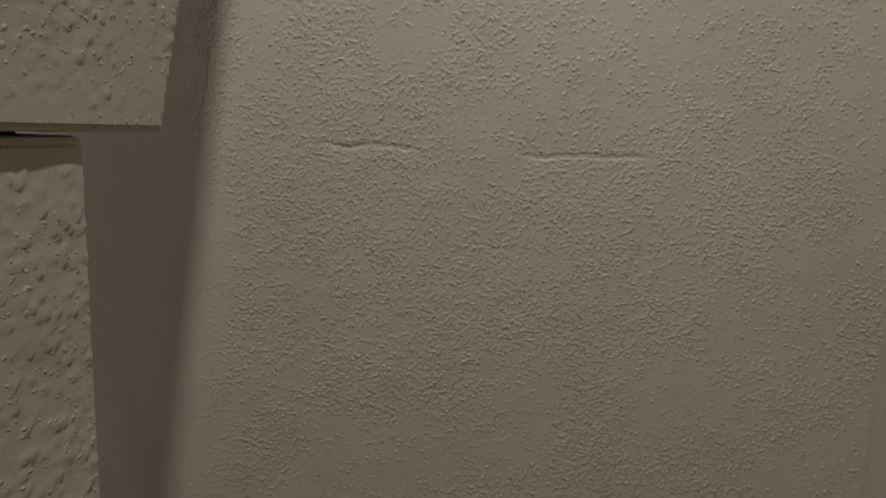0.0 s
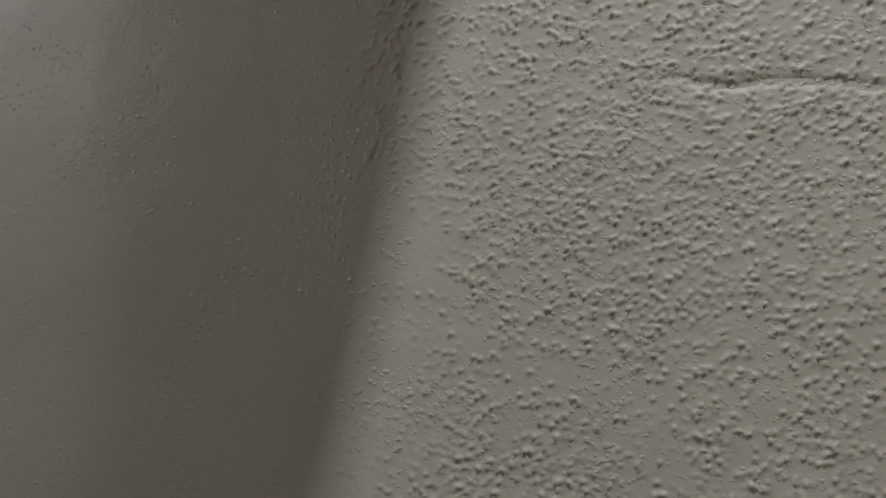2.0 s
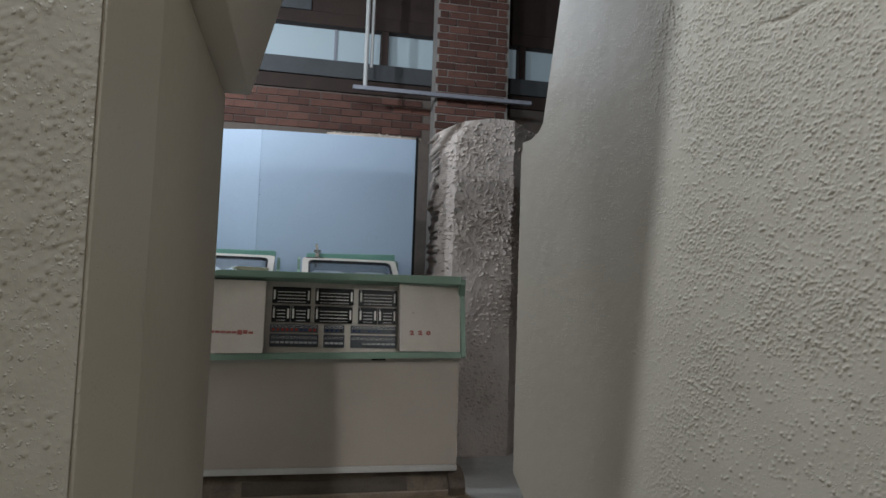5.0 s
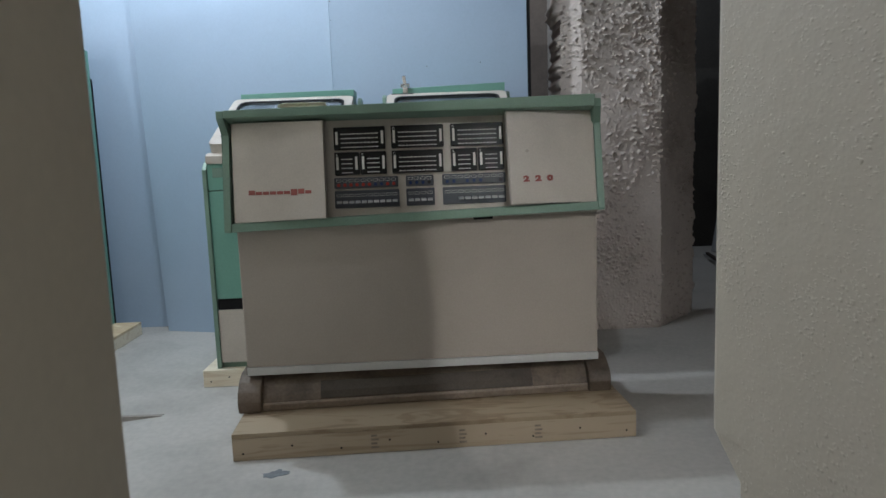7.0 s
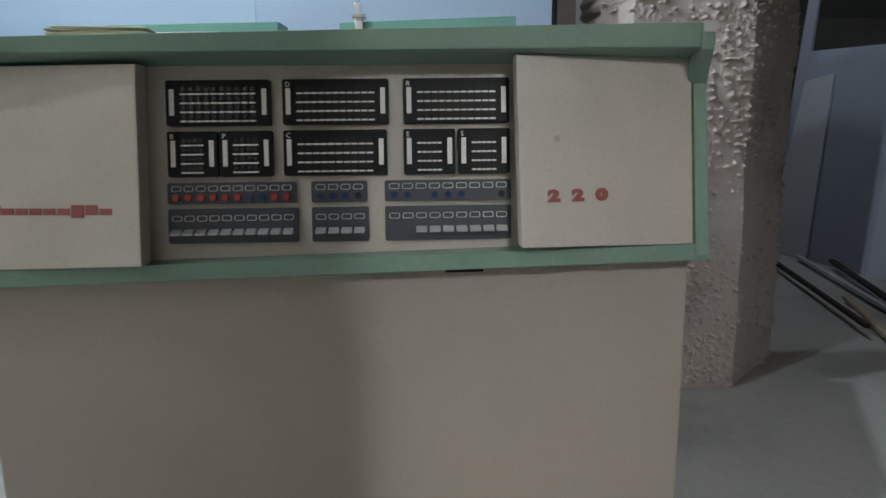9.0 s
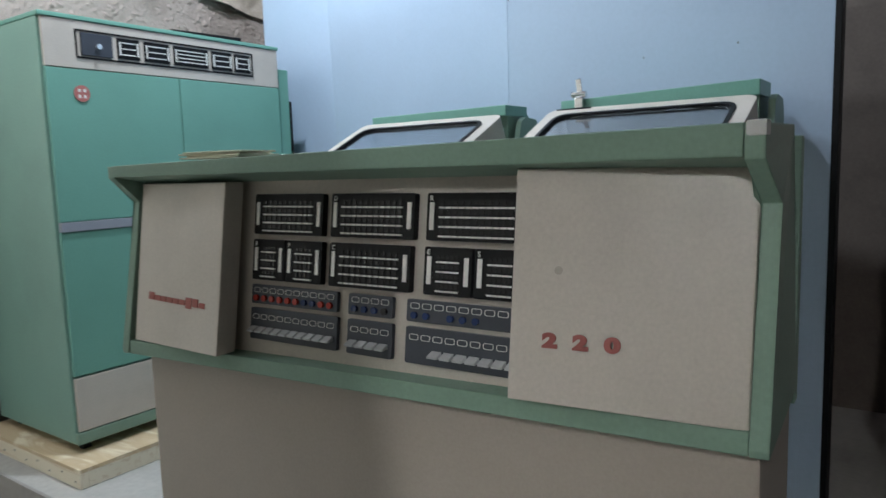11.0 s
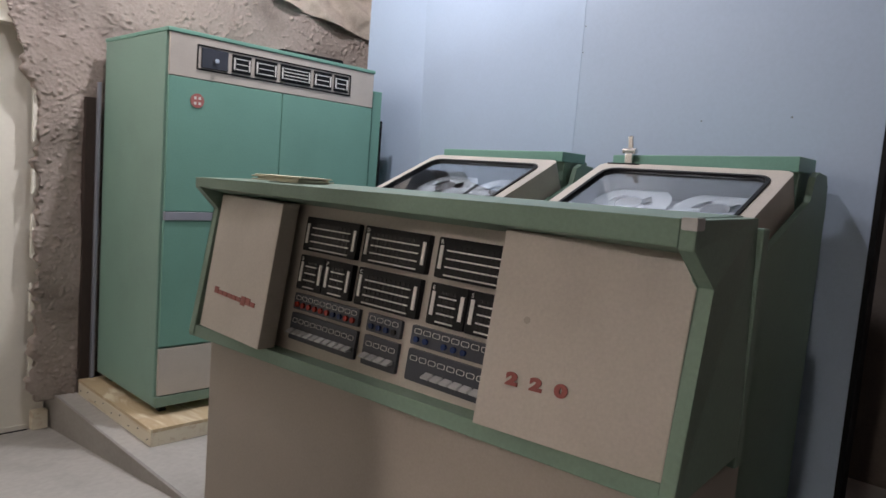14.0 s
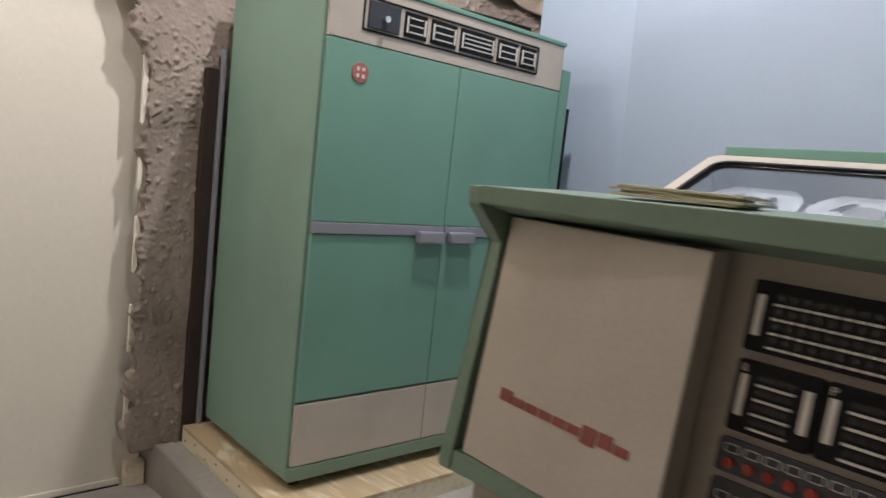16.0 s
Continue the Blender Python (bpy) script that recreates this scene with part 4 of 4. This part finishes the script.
for x0, x1, rows in ((0.342, 0.452, 3), (0.476, 0.612, 3), (0.635, 0.835, 4), (0.858, 0.985, 3), (1.003, 1.108, 3)):
    blk = part("lamp_register", box(x0, x1, -0.010, -0.0005, 1.793, 1.887, 0.003), M_BLACK, header, "black lamp register block")
    for r in range(rows):
        z = 1.866 - r * 0.054 / max(1, rows - 1)
        part("ivory_bar", box(x0 + 0.02, x1 - 0.022, -0.0120, -0.0098, z - 0.0022, z + 0.0022), M_STRIP, blk)
    part("end_tab", box(x1 - 0.015, x1 - 0.007, -0.0120, -0.0098, 1.808, 1.870), M_STRIP, blk)
    part("end_tab", box(x0 + 0.007, x0 + 0.015, -0.0120, -0.0098, 1.808, 1.870), M_STRIP, blk)
for x0, x1 in ((0.012, 0.657), (0.662, CW - 0.004)):
    part("upper_door", box(x0, x1, 0.0, 0.0195, 1.058, 1.728, 0.004), M_GREEN, cab, "mint green upper door")
    part("lower_door", box(x0, x1, 0.0, 0.0195, 0.362, 1.012, 0.004), M_GREEN, cab, "mint green lower door")
    part("kick_panel", box(x0, x1, 0.0, 0.0195, 0.105, 0.352, 0.004), M_CREAM, cab, "cream kick panel")
    part("door_trim", box(x0 + 0.002, x1 - 0.002, -0.008, 0.0195, 1.014, 1.056, 0.003), M_LAVENDER, cab, "lavender grey pull trim")
part("base_rail", box(0.0, CW, -0.002, 0.0195, 0.046, 0.10, 0.003), M_GREEN_DARK, cab, "green base rail")
for x0 in (0.50, 0.675):
    part("handle", box(x0, x0 + 0.145, -0.040, -0.0085, 0.985, 1.035, 0.008), M_LAVENDER, cab, "grey pull handle")
badge = part("round_badge", cylinder(0.036, 0.004, pose(0.16, -0.0025, 1.622, 90), 28), M_FADED, cab, "round red badge")
bm = bmesh.new()
for sx in (-1, 1):
    for sz in (-1, 1):
        box(0.16 + sx * 0.012 - 0.006, 0.16 + sx * 0.012 + 0.006, -0.0055, -0.0042, 1.622 + sz * 0.013 - 0.007, 1.622 + sz * 0.013 + 0.007, 0.001, bm)
part("badge_mark", bm, M_STRIP, badge, "pale badge mark")
tagged(mesh_object("slate_strip", box(-0.2, 0.2, -0.05, 0.05, 0, 0.02, 0.003), M_BLACK), "thin black strip lying on the cabinet top", "strip").matrix_world = pose(-1.95, 4.75, 0.0905 + CH, 0, 0, 84)
tagged(mesh_object("loose_panel", box(0, 0.03, 0, 0.075, 0.0, 1.84, 0.004), M_GREEN), "loose mint green panel leaning beside the cabinet", "panel").matrix_world = pose(-1.92, 5.20, 0.0905)
strip = mesh_object("edge_strip", box(0.004, 0.034, 0.0755, 0.09, 0.0, 1.66, 0.002), M_BLACK)
strip.parent = bpy.data.objects["loose_panel"]
tagged(strip, "black edge strip")
tagged(mesh_object("dark_board", box(-0.06, 0, 0, 0.055, 0, 1.72, 0.003), M_DARKWOOD), "dark board standing behind the cabinet", "board").matrix_world = pose(-2.70, 3.795, 0.001)
tagged(mesh_object("grey_angle_bar", box(-0.025, 0, 0, 0.018, 0, 1.72, 0.003), M_LAVENDER), "grey upright angle bar beside the cabinet", "bar").matrix_world = pose(-2.68, 3.852, 0.0905)

# ---- clutter beyond the pillar ----
def leaning_board(base, along, outline, material, label, lean):
    """A sheet standing on the floor: outline in its own width and height, leaning by that many degrees."""
    bm = bmesh.new()
    prism(outline, "y", 0, 0.02, 0.002, bm)
    p = mesh_object("leaning_board", bm, material)
    p.matrix_world = pose(*base, 0.004, 0, 0, along) @ pose(0, 0, 0, lean)
    return tagged(p, label, "board", "leaning boards")


leaning_board((3.440, 8.135), -77.2, [(0, 0), (1.5, 0), (1.47, 2.55), (1.12, 2.55), (1.13, 1.70), (0.13, 1.72), (0.11, 2.55), (0, 2.55)], M_SHEET, "blue-grey door panel with an open window hole, leaning", -6)
leaning_board((3.415, 8.120), -77.2, [(0, 0), (0.51, 0), (0.46, 1.52), (0.15, 1.47)], M_DRYWALL, "pale grey wallboard sheet leaning on the door panel", -6)
leaning_board((3.668, 7.018), -77.2, [(0, 0), (0.35, 0), (0.32, 2.5), (-0.02, 2.5)], M_DRYSTRIP, "grey-blue wallboard strip leaning on the door panel", -6)
leaning_board((3.86, 6.46), -77.2, [(0, 0), (0.05, 0), (0.18, 2.3), (0.13, 2.3)], M_PLY, "tall plywood strip leaning in the corner", -7)
for i, (x0, y0, x1, y1, w, lift) in enumerate(((3.24, 7.89, 2.86, 5.21, 0.035, 0.001), (3.44, 7.62, 3.09, 5.45, 0.035, 0.027), (3.54, 7.30, 3.08, 5.45, 0.045, 0.054), (3.09, 6.32, 2.77, 5.23, 0.045, 0.027), (3.30, 6.15, 3.01, 5.42, 0.09, 0.001), (3.15, 7.6, 2.80, 5.60, 0.03, 0.054))):
    w2 = math.hypot(x1 - x0, y1 - y0)
    p = mesh_object("scrap_lath", box(0, w2, 0, w, 0, 0.025, 0.002), (M_WHITE, M_DRYWALL, M_DARKWOOD, M_PINE_DARKENED, M_PINE_DARKENED, M_DARKWOOD)[i])
    p.matrix_world = pose(x0, y0, lift, 0, 0, math.degrees(math.atan2(y1 - y0, x1 - x0)))
    tagged(p, ("white painted", "pale grey", "dark stained", "worn pine", "worn pine", "dark stained")[i] + " offcut lying on the concrete floor", "lath", "offcut laths")
bm = box(-0.13, 0.13, -0.12, 0.12, 0, 0.55, 0.02)
bmesh.ops.subdivide_edges(bm, edges=[e for e in bm.edges if e.calc_length() > 0.1], cuts=9, use_grid_fill=True)
for q in bm.verts:
    q.co += Vector((noise.noise(q.co * 9), noise.noise(q.co * 9 + Vector((5, 0, 0))), 0)) * 0.028 * min(1, q.co.z / 0.1) + Vector((noise.noise(q.co * 25), 0, 0)) * 0.012
tagged(mesh_object("plaster_block", bm, M_WHITE), "chipped white plaster block standing by the offcuts", "block").matrix_world = pose(3.345, 5.50, 0.001, 0, 0, 12)

# damp mark on the floor
bm = bmesh.new()
ring = []
for i in range(26):
    a = 2 * math.pi * i / 26
    r = 1 + 0.5 * noise.noise(Vector((math.cos(a) * 1.3, math.sin(a) * 1.3, 4.2))) + 0.3 * noise.noise(Vector((math.cos(a) * 4, math.sin(a) * 4, 1.1)))
    ring.append((0.045 * r * math.cos(a), 0.030 * r * math.sin(a)))
bm = prism(ring, "z", 0.0, 0.0012)
tagged(mesh_object("floor_stain", bm, M_DAMP), "small dark damp mark on the concrete floor", "stain", kind="structure").matrix_world = pose(-0.278, 2.998, 0.0004, 0, 0, 20)
